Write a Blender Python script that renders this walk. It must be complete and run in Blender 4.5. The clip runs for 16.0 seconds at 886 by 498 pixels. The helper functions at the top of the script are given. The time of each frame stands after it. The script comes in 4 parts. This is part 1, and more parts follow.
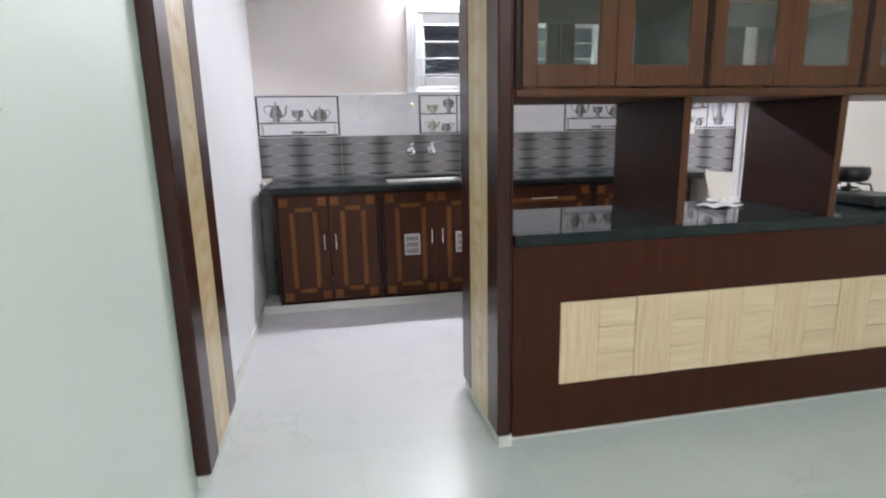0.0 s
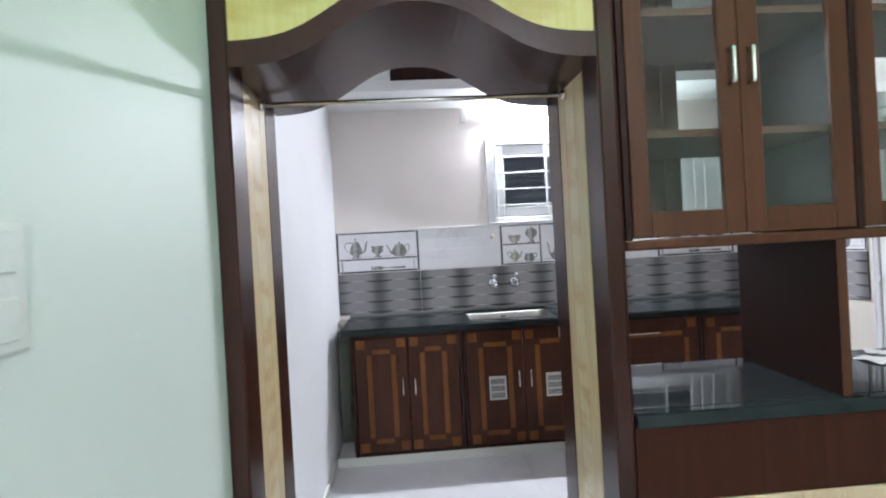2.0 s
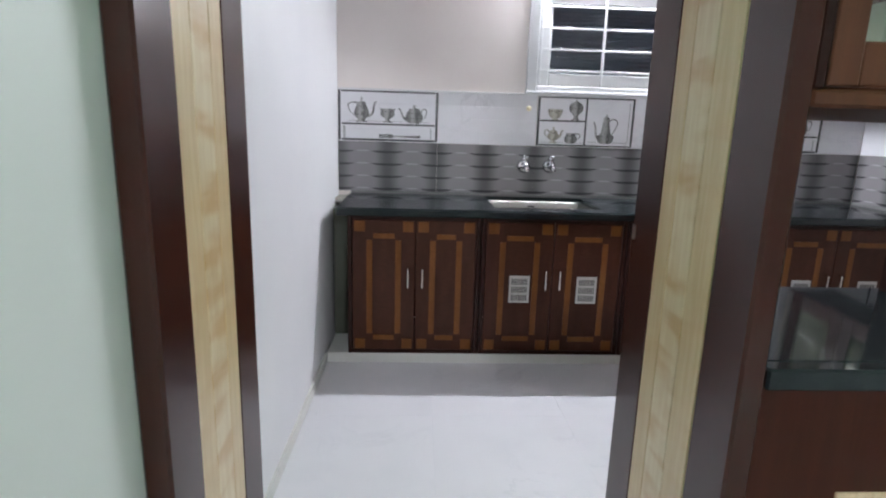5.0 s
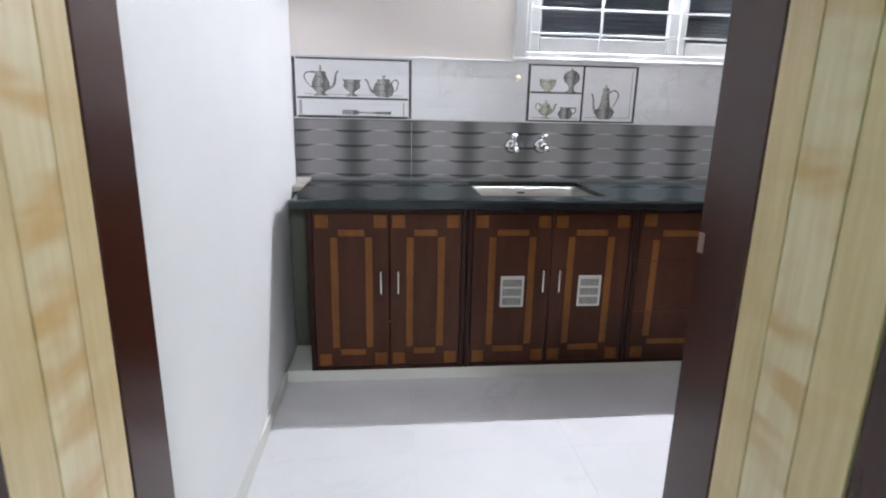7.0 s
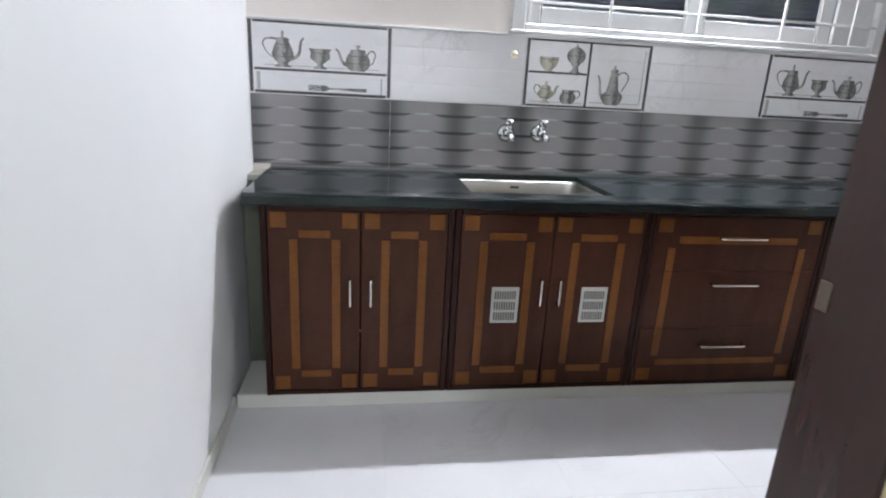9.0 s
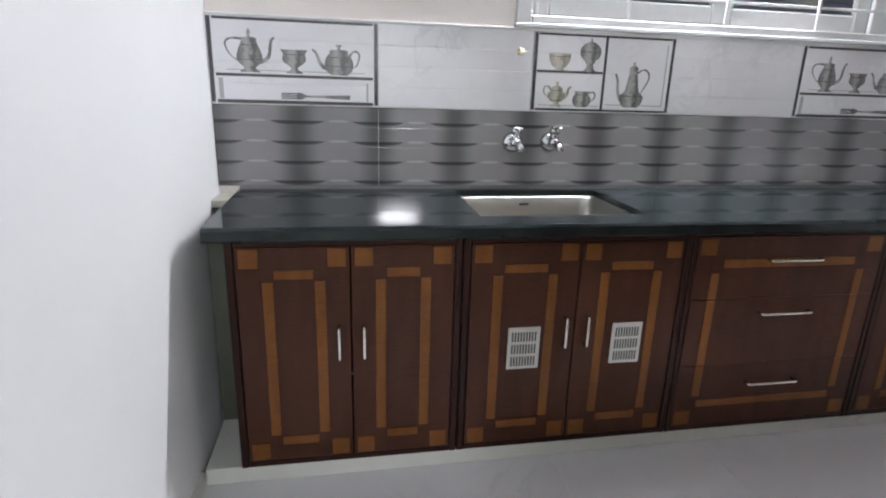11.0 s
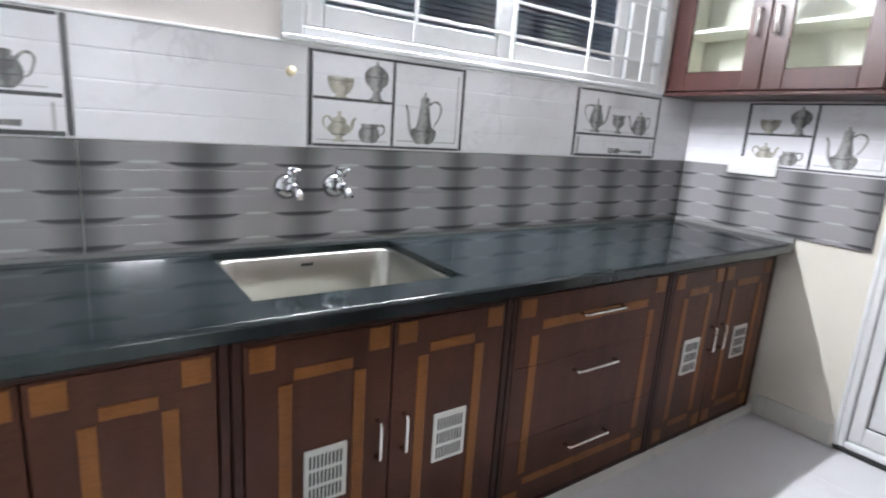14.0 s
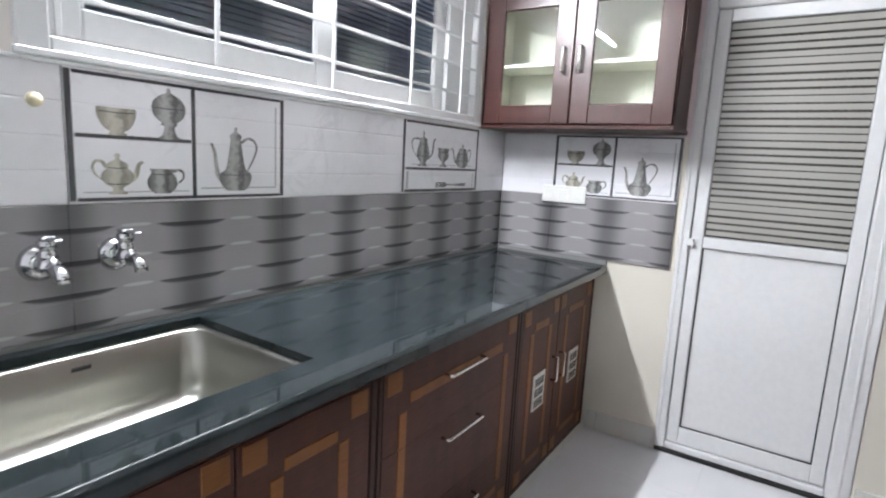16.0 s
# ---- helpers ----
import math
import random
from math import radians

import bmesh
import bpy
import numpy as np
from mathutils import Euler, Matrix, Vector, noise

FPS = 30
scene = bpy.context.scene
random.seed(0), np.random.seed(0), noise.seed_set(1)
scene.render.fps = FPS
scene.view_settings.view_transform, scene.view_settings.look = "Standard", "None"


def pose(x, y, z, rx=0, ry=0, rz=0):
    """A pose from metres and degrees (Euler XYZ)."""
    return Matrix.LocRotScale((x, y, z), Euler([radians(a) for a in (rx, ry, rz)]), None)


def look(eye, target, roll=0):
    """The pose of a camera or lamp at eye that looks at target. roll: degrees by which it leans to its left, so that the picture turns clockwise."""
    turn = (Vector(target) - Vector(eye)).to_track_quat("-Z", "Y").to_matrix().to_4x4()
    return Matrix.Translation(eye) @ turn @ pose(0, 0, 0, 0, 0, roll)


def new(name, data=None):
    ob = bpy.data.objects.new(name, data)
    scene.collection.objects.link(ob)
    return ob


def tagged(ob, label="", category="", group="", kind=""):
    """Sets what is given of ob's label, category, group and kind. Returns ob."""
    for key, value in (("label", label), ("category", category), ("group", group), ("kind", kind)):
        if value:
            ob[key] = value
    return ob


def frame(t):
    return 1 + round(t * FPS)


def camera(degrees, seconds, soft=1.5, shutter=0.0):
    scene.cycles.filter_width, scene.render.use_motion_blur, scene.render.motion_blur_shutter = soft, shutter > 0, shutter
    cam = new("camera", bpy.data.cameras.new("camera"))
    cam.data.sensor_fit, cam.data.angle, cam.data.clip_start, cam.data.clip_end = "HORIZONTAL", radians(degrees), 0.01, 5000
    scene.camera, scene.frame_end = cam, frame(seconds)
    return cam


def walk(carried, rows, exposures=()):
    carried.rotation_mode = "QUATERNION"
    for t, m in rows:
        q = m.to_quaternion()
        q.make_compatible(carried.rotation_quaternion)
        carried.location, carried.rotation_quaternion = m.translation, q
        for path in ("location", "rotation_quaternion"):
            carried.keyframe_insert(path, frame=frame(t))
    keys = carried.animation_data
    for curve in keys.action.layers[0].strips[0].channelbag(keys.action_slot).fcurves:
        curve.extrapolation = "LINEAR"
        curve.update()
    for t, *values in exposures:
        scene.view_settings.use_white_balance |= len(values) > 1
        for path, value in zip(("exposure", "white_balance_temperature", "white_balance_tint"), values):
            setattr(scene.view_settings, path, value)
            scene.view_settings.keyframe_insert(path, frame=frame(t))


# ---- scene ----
cam = camera(78.6, 16.0, soft=2.0, shutter=0.5)
PATH = [
    (0, (0.527, -4.268, 1.192), (0.908, -2.35, 0.771), -1.2),
    (0.5, (0.518, -4.195, 1.236), (0.83, -2.25, 0.891), -1.4),
    (1, (0.502, -4.112, 1.281), (0.748, -2.139, 1.069), -2.0),
    (1.5, (0.501, -4.044, 1.322), (0.706, -2.057, 1.23), -2.7),
    (2, (0.509, -3.986, 1.345), (0.644, -1.991, 1.336), -3.1),
    (2.5, (0.524, -3.894, 1.341), (0.611, -1.896, 1.356), -3.2),
    (3, (0.546, -3.809, 1.339), (0.594, -1.81, 1.312), -3.1),
    (3.5, (0.555, -3.705, 1.34), (0.566, -1.71, 1.206), -2.1),
    (4, (0.537, -3.625, 1.326), (0.532, -1.642, 1.072), -0.3),
    (4.5, (0.531, -3.521, 1.265), (0.534, -1.55, 0.928), 1.0),
    (5, (0.485, -3.368, 1.24), (0.584, -1.415, 0.822), 1.7),
    (5.2, (0.469, -3.326, 1.238), (0.604, -1.38, 0.797), 1.3),
    (7.5, (0.473, -2.798, 1.226), (0.688, -0.875, 0.722), 1.5),
    (8, (0.487, -2.71, 1.222), (0.693, -0.79, 0.698), 2.5),
    (8.5, (0.5, -2.628, 1.219), (0.723, -0.716, 0.675), 2.9),
    (9, (0.495, -2.517, 1.216), (0.782, -0.616, 0.666), 3.0),
    (11.5, (0.473, -2.078, 1.231), (0.83, -0.185, 0.695), 1.7),
    (12, (0.5, -2.002, 1.237), (0.903, -0.115, 0.71), 2.3),
    (12.5, (0.526, -1.922, 1.247), (1.053, -0.065, 0.726), 3.5),
    (13, (0.551, -1.855, 1.246), (1.236, -0.043, 0.748), 4.4),
    (13.5, (0.565, -1.781, 1.253), (1.442, -0.047, 0.778), 4.7),
    (14, (0.575, -1.677, 1.27), (1.702, -0.084, 0.83), 3.9),
    (14.5, (0.581, -1.598, 1.294), (1.885, -0.141, 0.873), 2.3),
    (15, (0.599, -1.515, 1.309), (2.054, -0.201, 0.916), 2.0),
    (15.5, (0.623, -1.446, 1.313), (2.189, -0.258, 0.94), 2.8),
    (16, (0.66, -1.374, 1.319), (2.31, -0.29, 0.998), 3.0),
]
EXPOSURE = [
    (0, 0.0, 6500, 12), (1, 0.0, 6450, 10), (2.5, 0.0, 6050, 8), (3.5, -0.05, 6050, 8), (4.5, -0.2, 6250, 10), (5.2, -0.2, 6300, 10),
    (7.5, 0.17, 6350, 8), (9, 0.1, 6350, 7), (11.5, 0.0, 6450, 8), (12.5, -0.1, 6450, 8), (13, -0.08, 6400, 7), (13.5, 0.15, 6350, 7),
    (14, 0.34, 6350, 7), (14.5, 0.34, 6350, 7), (15.5, 0.32, 6400, 7), (16, 0.2, 6400, 7)]
walk(cam, [(t, look(eye, target, roll)) for t, eye, target, roll in PATH], EXPOSURE)

# ---- light ----
world = bpy.data.worlds.new("night")
scene.world = world
world.use_nodes = True
world.node_tree.nodes["Background"].inputs["Color"].default_value = (0.02, 0.024, 0.03, 1)
world.node_tree.nodes["Background"].inputs["Strength"].default_value = 20.0
TUBE_KITCHEN, PANEL_HALL, LED_SPOT = 590.0, 145.0, 200.0


# ---- materials ----
class Nodes:
    """A small helper to write node trees as expressions."""

    def __init__(self, name):
        self.mat = bpy.data.materials.new(name)
        self.mat.use_nodes = True
        self.tree = self.mat.node_tree
        self.out = self.tree.nodes["Principled BSDF"]

    def node(self, kind, **values):
        n = self.tree.nodes.new(kind)
        for key, value in values.items():
            if isinstance(value, bpy.types.NodeSocket):
                self.tree.links.new(value, n.inputs[key.replace("_", " ")])
            else:
                n.inputs[key.replace("_", " ")].default_value = value
        return n

    def math(self, op, a, b=0.0, c=0.0):
        n = self.tree.nodes.new("ShaderNodeMath")
        n.operation = op
        for i, v in enumerate((a, b, c)):
            if isinstance(v, bpy.types.NodeSocket):
                self.tree.links.new(v, n.inputs[i])
            else:
                n.inputs[i].default_value = v
        return n.outputs[0]

    def ramp(self, a, lo, hi):
        n = self.node("ShaderNodeMapRange", Value=a, From_Min=lo, From_Max=hi)
        n.interpolation_type = "SMOOTHSTEP"
        return n.outputs["Result"]

    def mix(self, f, a, b):
        n = self.tree.nodes.new("ShaderNodeMix")
        n.data_type = "RGBA"
        for i, v in ((0, f), (6, a), (7, b)):
            if isinstance(v, bpy.types.NodeSocket):
                self.tree.links.new(v, n.inputs[i])
            else:
                n.inputs[i].default_value = v if i == 0 else (*v, 1)
        return n.outputs[2]

    def coords(self, scale=(1, 1, 1)):
        n = self.tree.nodes.new("ShaderNodeTexCoord")
        m = self.node("ShaderNodeMapping", Vector=n.outputs["Object"])
        m.inputs["Scale"].default_value = scale
        return m.outputs[0]

    def place(self, scale=(1, 1, 1)):
        n = self.tree.nodes.new("ShaderNodeNewGeometry")
        m = self.node("ShaderNodeMapping", Vector=n.outputs["Position"])
        m.inputs["Scale"].default_value = scale
        return m.outputs[0]

    def noise(self, vec, scale, detail=4.0, rough=0.55, distortion=0.0):
        return self.node("ShaderNodeTexNoise", Vector=vec, Scale=scale, Detail=detail, Roughness=rough, Distortion=distortion).outputs["Fac"]

    def random(self):
        return self.tree.nodes.new("ShaderNodeObjectInfo").outputs["Random"]

    def bump(self, height, strength=0.1, distance=0.002):
        n = self.node("ShaderNodeBump", Height=height, Strength=strength, Distance=distance)
        self.tree.links.new(n.outputs[0], self.out.inputs["Normal"])

    def set(self, **values):
        for key, v in values.items():
            key = key.replace("_", " ")
            if isinstance(v, bpy.types.NodeSocket):
                self.tree.links.new(v, self.out.inputs[key])
            else:
                self.out.inputs[key].default_value = (*v, 1) if isinstance(v, tuple) else v
        return self.mat


def paint(name, colour, stain, rough=0.55):
    n = Nodes(name)
    p = n.place()
    big, fine = n.noise(p, 1.3, 5), n.noise(p, 160, 2)
    n.bump(fine, 0.12, 0.001)
    return n.set(Base_Color=n.mix(n.ramp(big, 0.35, 0.75), colour, stain), Roughness=n.math("MULTIPLY_ADD", big, 0.15, rough - 0.07))


def wood(name, dark, light, rough=0.32, axis=2, grain=28.0, shine=0.5, relief=1.0):
    n = Nodes(name)
    scale = [grain, grain, grain]
    scale[axis] = grain * 0.05
    p = n.place(tuple(scale))
    streak = n.noise(p, 1.0, 6, 0.65, 0.6)
    pores = n.noise(n.place((260, 260, 260)), 1.0, 2)
    c = n.mix(n.ramp(streak, 0.3, 0.75), dark, light)
    c = n.mix(n.math("MULTIPLY", n.ramp(pores, 0.5, 0.75), 0.25 * relief), c, tuple(v * 0.5 for v in dark))
    n.bump(n.math("ADD", n.math("MULTIPLY", streak, 0.5), pores), 0.08 * relief, 0.001)
    return n.set(Base_Color=c, Roughness=n.math("MULTIPLY_ADD", streak, 0.16 * relief, rough - 0.06 * relief), Specular_IOR_Level=shine)


def laminate(name, dark, light, rough=0.33):
    """Dark wood-print board with a fine crosswise weave."""
    n = Nodes(name)
    streak = n.noise(n.place((14, 14, 3)), 1.0, 5, 0.6)
    weave = n.noise(n.place((30, 30, 420)), 1.0, 2)
    c = n.mix(n.ramp(streak, 0.3, 0.7), dark, light)
    c = n.mix(n.math("MULTIPLY", n.ramp(weave, 0.45, 0.65), 0.35), c, tuple(v * 0.55 for v in dark))
    n.bump(weave, 0.1, 0.0008)
    return n.set(Base_Color=c, Roughness=n.math("MULTIPLY_ADD", weave, 0.15, rough - 0.07), Specular_IOR_Level=0.2)


def plain(name, colour, rough=0.4, metal=0.0, **more):
    n = Nodes(name)
    f = n.noise(n.place(), 40, 3)
    c = n.mix(n.ramp(f, 0.3, 0.7), colour, tuple(v * 0.96 for v in colour))
    return n.set(Base_Color=c, Roughness=n.math("MULTIPLY_ADD", f, 0.1, rough - 0.05), Metallic=metal, **more)


def marble(name, base, vein, rough, scale=2.2, spread=0.04, amount=0.55):
    n = Nodes(name)
    shift = n.math("MULTIPLY", n.random(), 37.0)
    p = n.node("ShaderNodeVectorMath", Vector=n.place())
    n.tree.links.new(shift, p.inputs[1])
    v = n.noise(p.outputs[0], scale, 7, 0.6, 1.4)
    line = n.math("SUBTRACT", 1.0, n.ramp(n.math("ABSOLUTE", n.math("SUBTRACT", v, 0.5)), 0.0, spread))
    cloud = n.noise(p.outputs[0], scale * 1.7, 4)
    gate = n.ramp(n.noise(p.outputs[0], scale * 0.8, 2), 0.5, 0.7)
    f = n.math("MULTIPLY", n.math("MULTIPLY", line, gate), amount)
    c = n.mix(n.math("MULTIPLY", n.ramp(cloud, 0.4, 0.8), 0.12), base, vein)
    c = n.mix(f, c, vein)
    return n.set(Base_Color=c, Roughness=n.math("MULTIPLY_ADD", cloud, 0.08, rough - 0.04))


def dark_weave_tile():
    """Grey glazed tile printed as woven bands: dark bands across, lens-shaped dark and pale dashes along the courses."""
    n = Nodes("woven_grey_glaze")
    sep = n.node("ShaderNodeSeparateXYZ", Vector=n.coords())
    x, z = sep.outputs[0], sep.outputs[2]
    u = n.math("FRACT", n.math("DIVIDE", n.math("ADD", x, 3.15), 0.3))
    v = n.math("FRACT", n.math("DIVIDE", n.math("ADD", z, 3.0), 0.075))
    d = n.math("ABSOLUTE", n.math("SUBTRACT", u, 0.5))
    edge = n.math("MINIMUM", v, n.math("SUBTRACT", 1.0, v))
    band = n.math("SUBTRACT", 1.0, n.ramp(d, 0.02, 0.3))
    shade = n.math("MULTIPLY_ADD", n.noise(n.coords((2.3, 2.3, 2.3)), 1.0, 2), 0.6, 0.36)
    c = n.mix(shade, (0.315, 0.298, 0.308), (0.275, 0.262, 0.272))
    c = n.mix(n.math("MULTIPLY", band, shade), c, (0.062, 0.062, 0.064))
    low = n.math("MULTIPLY", n.math("SUBTRACT", 1.0, n.math("POWER", n.math("DIVIDE", d, 0.32), 4.0)), 0.15)
    dash = n.ramp(n.math("SUBTRACT", low, n.math("ABSOLUTE", n.math("SUBTRACT", n.math("SUBTRACT", 1.0, v), 0.02))), -0.06, 0.05)
    c = n.mix(n.math("MULTIPLY", dash, 0.8), c, (0.026, 0.026, 0.029))
    far = n.math("SUBTRACT", 0.5, d)
    pale = n.math("MULTIPLY", n.math("SUBTRACT", 1.0, n.math("POWER", n.math("DIVIDE", far, 0.13), 4.0)), 0.055)
    c = n.mix(n.math("MULTIPLY", n.ramp(n.math("SUBTRACT", pale, edge), -0.02, 0.02), 0.6), c, (0.5, 0.49, 0.5))
    return n.set(Base_Color=c, Roughness=0.075, Specular_IOR_Level=0.42)


def picture_print(name, dark, mid, light):
    """Grey engraved-metal print: soft upright reflections across the drawn vessel, fine engraving."""
    n = Nodes(name)
    co = n.tree.nodes.new("ShaderNodeTexCoord")
    sep = n.node("ShaderNodeSeparateXYZ", Vector=co.outputs["Generated"])
    u = n.math("ADD", sep.outputs[0], n.math("MULTIPLY", n.math("SUBTRACT", n.noise(n.place(), 60, 5), 0.5), 0.5))
    lit = n.math("SUBTRACT", 1.0, n.ramp(n.math("ABSOLUTE", n.math("SUBTRACT", u, 0.4)), 0.02, 0.22))
    deep = n.math("SUBTRACT", 1.0, n.ramp(n.math("ABSOLUTE", n.math("SUBTRACT", u, 0.68)), 0.0, 0.16))
    rim = n.ramp(n.math("ABSOLUTE", n.math("SUBTRACT", sep.outputs[0], 0.5)), 0.3, 0.5)
    c = n.mix(n.math("MULTIPLY", lit, 0.8), mid, light)
    c = n.mix(n.math("MULTIPLY", deep, 0.75), c, dark)
    c = n.mix(n.math("MULTIPLY", rim, 0.6), c, dark)
    return n.set(Base_Color=c, Roughness=0.22)


def granite():
    n = Nodes("black_granite")
    p = n.place()
    grit = n.noise(p, 420, 3, 0.7)
    cloud = n.noise(p, 9, 4)
    c = n.mix(n.ramp(cloud, 0.3, 0.75), (0.012, 0.0165, 0.0185), (0.021, 0.027, 0.029))
    c = n.mix(n.math("MULTIPLY", n.ramp(grit, 0.58, 0.78), 0.55), c, (0.09, 0.105, 0.112))
    smear = n.noise(n.place((3, 5, 3)), 2.0, 5)
    return n.set(Base_Color=c, Roughness=n.math("MULTIPLY_ADD", n.ramp(smear, 0.4, 0.8), 0.04, 0.045), Specular_IOR_Level=0.37)


def steel(name, rough, axis=(1, 1, 1), colour=(0.62, 0.6, 0.56), metal=1.0):
    n = Nodes(name)
    f = n.noise(n.place(axis), 1.0, 3)
    return n.set(Base_Color=colour, Metallic=metal, Roughness=n.math("MULTIPLY_ADD", f, 0.03, rough - 0.015))


def glass(name, tint=(1, 1, 1), rough=0.0, ior=1.45):
    n = Nodes(name)
    return n.set(Base_Color=tint, Roughness=rough, Transmission_Weight=1.0, IOR=ior)


def glow(name, colour, strength):
    n = Nodes(name)
    return n.set(Base_Color=(0.9, 0.9, 0.9), Emission_Color=colour, Emission_Strength=strength)


def cream_strip(name, a0, a1, blotch, amount):
    """Pale onyx-look strip with amber blotches."""
    n = Nodes(name)
    a = n.noise(n.place((5, 5, 15)), 1.0, 2, 0.45, 0.25)
    b = n.noise(n.place((60, 60, 5)), 1.0, 4)
    c = n.mix(n.ramp(b, 0.3, 0.75), a0, a1)
    c = n.mix(n.math("MULTIPLY", n.ramp(a, 0.42, 0.72), amount), c, blotch)
    return n.set(Base_Color=c, Roughness=0.3)


M_WALL_K = paint("cream_wall_paint", (0.86, 0.80, 0.76), (0.83, 0.75, 0.72))
M_WALL_W = paint("white_wall_paint", (0.80, 0.80, 0.81), (0.76, 0.76, 0.78))
M_WALL_E = paint("ivory_wall_paint", (0.74, 0.70, 0.61), (0.71, 0.66, 0.59))
M_WALL_PINK = paint("pale_pink_wall_paint", (0.80, 0.68, 0.69), (0.77, 0.64, 0.66))
M_WALL_H = paint("pale_green_wall_paint", (0.755, 0.785, 0.745), (0.735, 0.77, 0.725))
M_CEIL = paint("white_ceiling_paint", (0.82, 0.82, 0.82), (0.79, 0.79, 0.78))
M_FLOOR = marble("white_marble_tile", (0.71, 0.705, 0.725), (0.42, 0.43, 0.46), 0.31, 2.4, 0.03, 0.22)
M_GROUT = plain("floor_grout", (0.64, 0.66, 0.69), 0.6)
M_PLINTH = marble("plinth_stone", (0.66, 0.66, 0.62), (0.42, 0.42, 0.4), 0.35)
M_TILE_W = marble("white_marble_glaze", (0.86, 0.85, 0.88), (0.55, 0.54, 0.57), 0.2, 5.0, 0.05, 0.3)
M_TILE_D = dark_weave_tile()
M_PRINT = picture_print("silver_print", (0.085, 0.083, 0.085), (0.235, 0.23, 0.225), (0.47, 0.46, 0.45))
M_PRINT_LINE = plain("print_grey_line", (0.07, 0.07, 0.075), 0.25)
M_PRINT_PALE = plain("print_pale_grey", (0.46, 0.46, 0.465), 0.22)
M_PRINT_BEIGE = picture_print("beige_print", (0.22, 0.205, 0.17), (0.40, 0.375, 0.32), (0.60, 0.57, 0.50))
M_CAB = laminate("dark_brown_laminate", (0.042, 0.0124, 0.0064), (0.061, 0.019, 0.0099), 0.42)
M_CAB_EDGE = wood("red_brown_edge", (0.017, 0.0044, 0.0026), (0.028, 0.0076, 0.0042), 0.4, shine=0.2)
M_INLAY = laminate("amber_inlay", (0.135, 0.048, 0.010), (0.18, 0.07, 0.017), 0.38)
M_BAR = wood("mahogany_panel", (0.040, 0.0084, 0.0038), (0.057, 0.0133, 0.006), 0.44, shine=0.2)
M_ARCH = wood("dark_mahogany", (0.035, 0.0086, 0.0053), (0.041, 0.0105, 0.0064), 0.25, shine=0.42, relief=0.2)
M_DOORW = wood("brown_cabinet_door", (0.074, 0.0245, 0.010), (0.10, 0.035, 0.0145), 0.42, shine=0.3)
M_WCAB = wood("rosewood_cabinet", (0.034, 0.010, 0.0085), (0.052, 0.016, 0.012), 0.34)
M_CREAM = cream_strip("cream_onyx", (0.60, 0.45, 0.25), (0.68, 0.545, 0.34), (0.55, 0.37, 0.17), 0.35)
M_AMBER = cream_strip("amber_onyx", (0.66, 0.53, 0.34), (0.74, 0.63, 0.44), (0.50, 0.28, 0.08), 0.7)
M_YELLOW = cream_strip("yellow_onyx", (0.66, 0.56, 0.20), (0.72, 0.63, 0.28), (0.50, 0.36, 0.08), 0.6)
M_PANEL_A = wood("light_stripe_panel", (0.70, 0.485, 0.29), (0.84, 0.655, 0.46), 0.42, 2, 70)
M_PANEL_B = wood("light_cross_panel", (0.72, 0.52, 0.33), (0.85, 0.67, 0.48), 0.42, 0, 45)
M_GRANITE = granite()
M_STEEL = steel("brushed_steel", 0.3, (4, 4, 4), (0.40, 0.395, 0.36), 1.0)
M_CHROME = steel("chrome", 0.12, (20, 20, 20), (0.6, 0.6, 0.62))
M_HANDLE = steel("satin_nickel", 0.25, (40, 40, 40), (0.78, 0.75, 0.7))
M_UPVC = plain("white_upvc", (0.66, 0.665, 0.67), 0.35)
M_UPVC_DOOR = plain("white_upvc_door", (0.77, 0.77, 0.775), 0.4)
M_UPVC_MARK = paint("scuffed_white_upvc", (0.68, 0.685, 0.69), (0.52, 0.525, 0.53), 0.4)
M_GRILLE = plain("white_enamel", (0.68, 0.685, 0.69), 0.35)
M_PANE = glass("window_glass", (0.9, 0.93, 0.95))
M_CLEAR = glass("cabinet_glass", (0.95, 0.98, 0.96))
M_HUTCH_PANE = glass("greenish_cabinet_glass", (0.90, 0.965, 0.93), ior=1.62)
M_NIGHT = plain("night_wall", (0.34, 0.37, 0.42), 0.8)
M_CREAM_IN = plain("cream_shelf_laminate", (0.80, 0.79, 0.69), 0.45)
# dark grey green: the shade of the gap beside the cabinet, put into colour
M_GAP_SHADE = paint("grey_green_gap_shade", (0.115, 0.125, 0.095), (0.07, 0.078, 0.055), 0.7)
M_LEDGE = paint("dull_plaster", (0.36, 0.35, 0.30), (0.29, 0.28, 0.24), 0.7)
M_FOOT = plain("grey_cement", (0.21, 0.205, 0.205), 0.6)
M_PUTTY = paint("worn_brown_putty", (0.16, 0.105, 0.085), (0.11, 0.065, 0.05), 0.6)
M_PLASTIC = plain("white_plastic", (0.82, 0.81, 0.78), 0.35)
M_VENT = plain("dull_white_plastic", (0.50, 0.49, 0.46), 0.4)
M_CAP = plain("aged_cream_plastic", (0.80, 0.71, 0.50), 0.35)
M_BLACK = plain("black_plastic", (0.015, 0.015, 0.016), 0.35)
M_VENTHOLE = plain("vent_slot_dark", (0.06, 0.06, 0.06), 0.7)
M_PAPER = plain("white_paper", (0.85, 0.84, 0.82), 0.7)
M_RUBBER = plain("black_gasket", (0.012, 0.012, 0.012), 0.6)
M_STRIPE = Nodes("frosted_stripe").set(Base_Color=(0.37, 0.355, 0.325), Roughness=0.13, Specular_IOR_Level=0.9)
M_SMOKE = plain("smoked_door_glass", (0.045, 0.04, 0.034), 0.1)
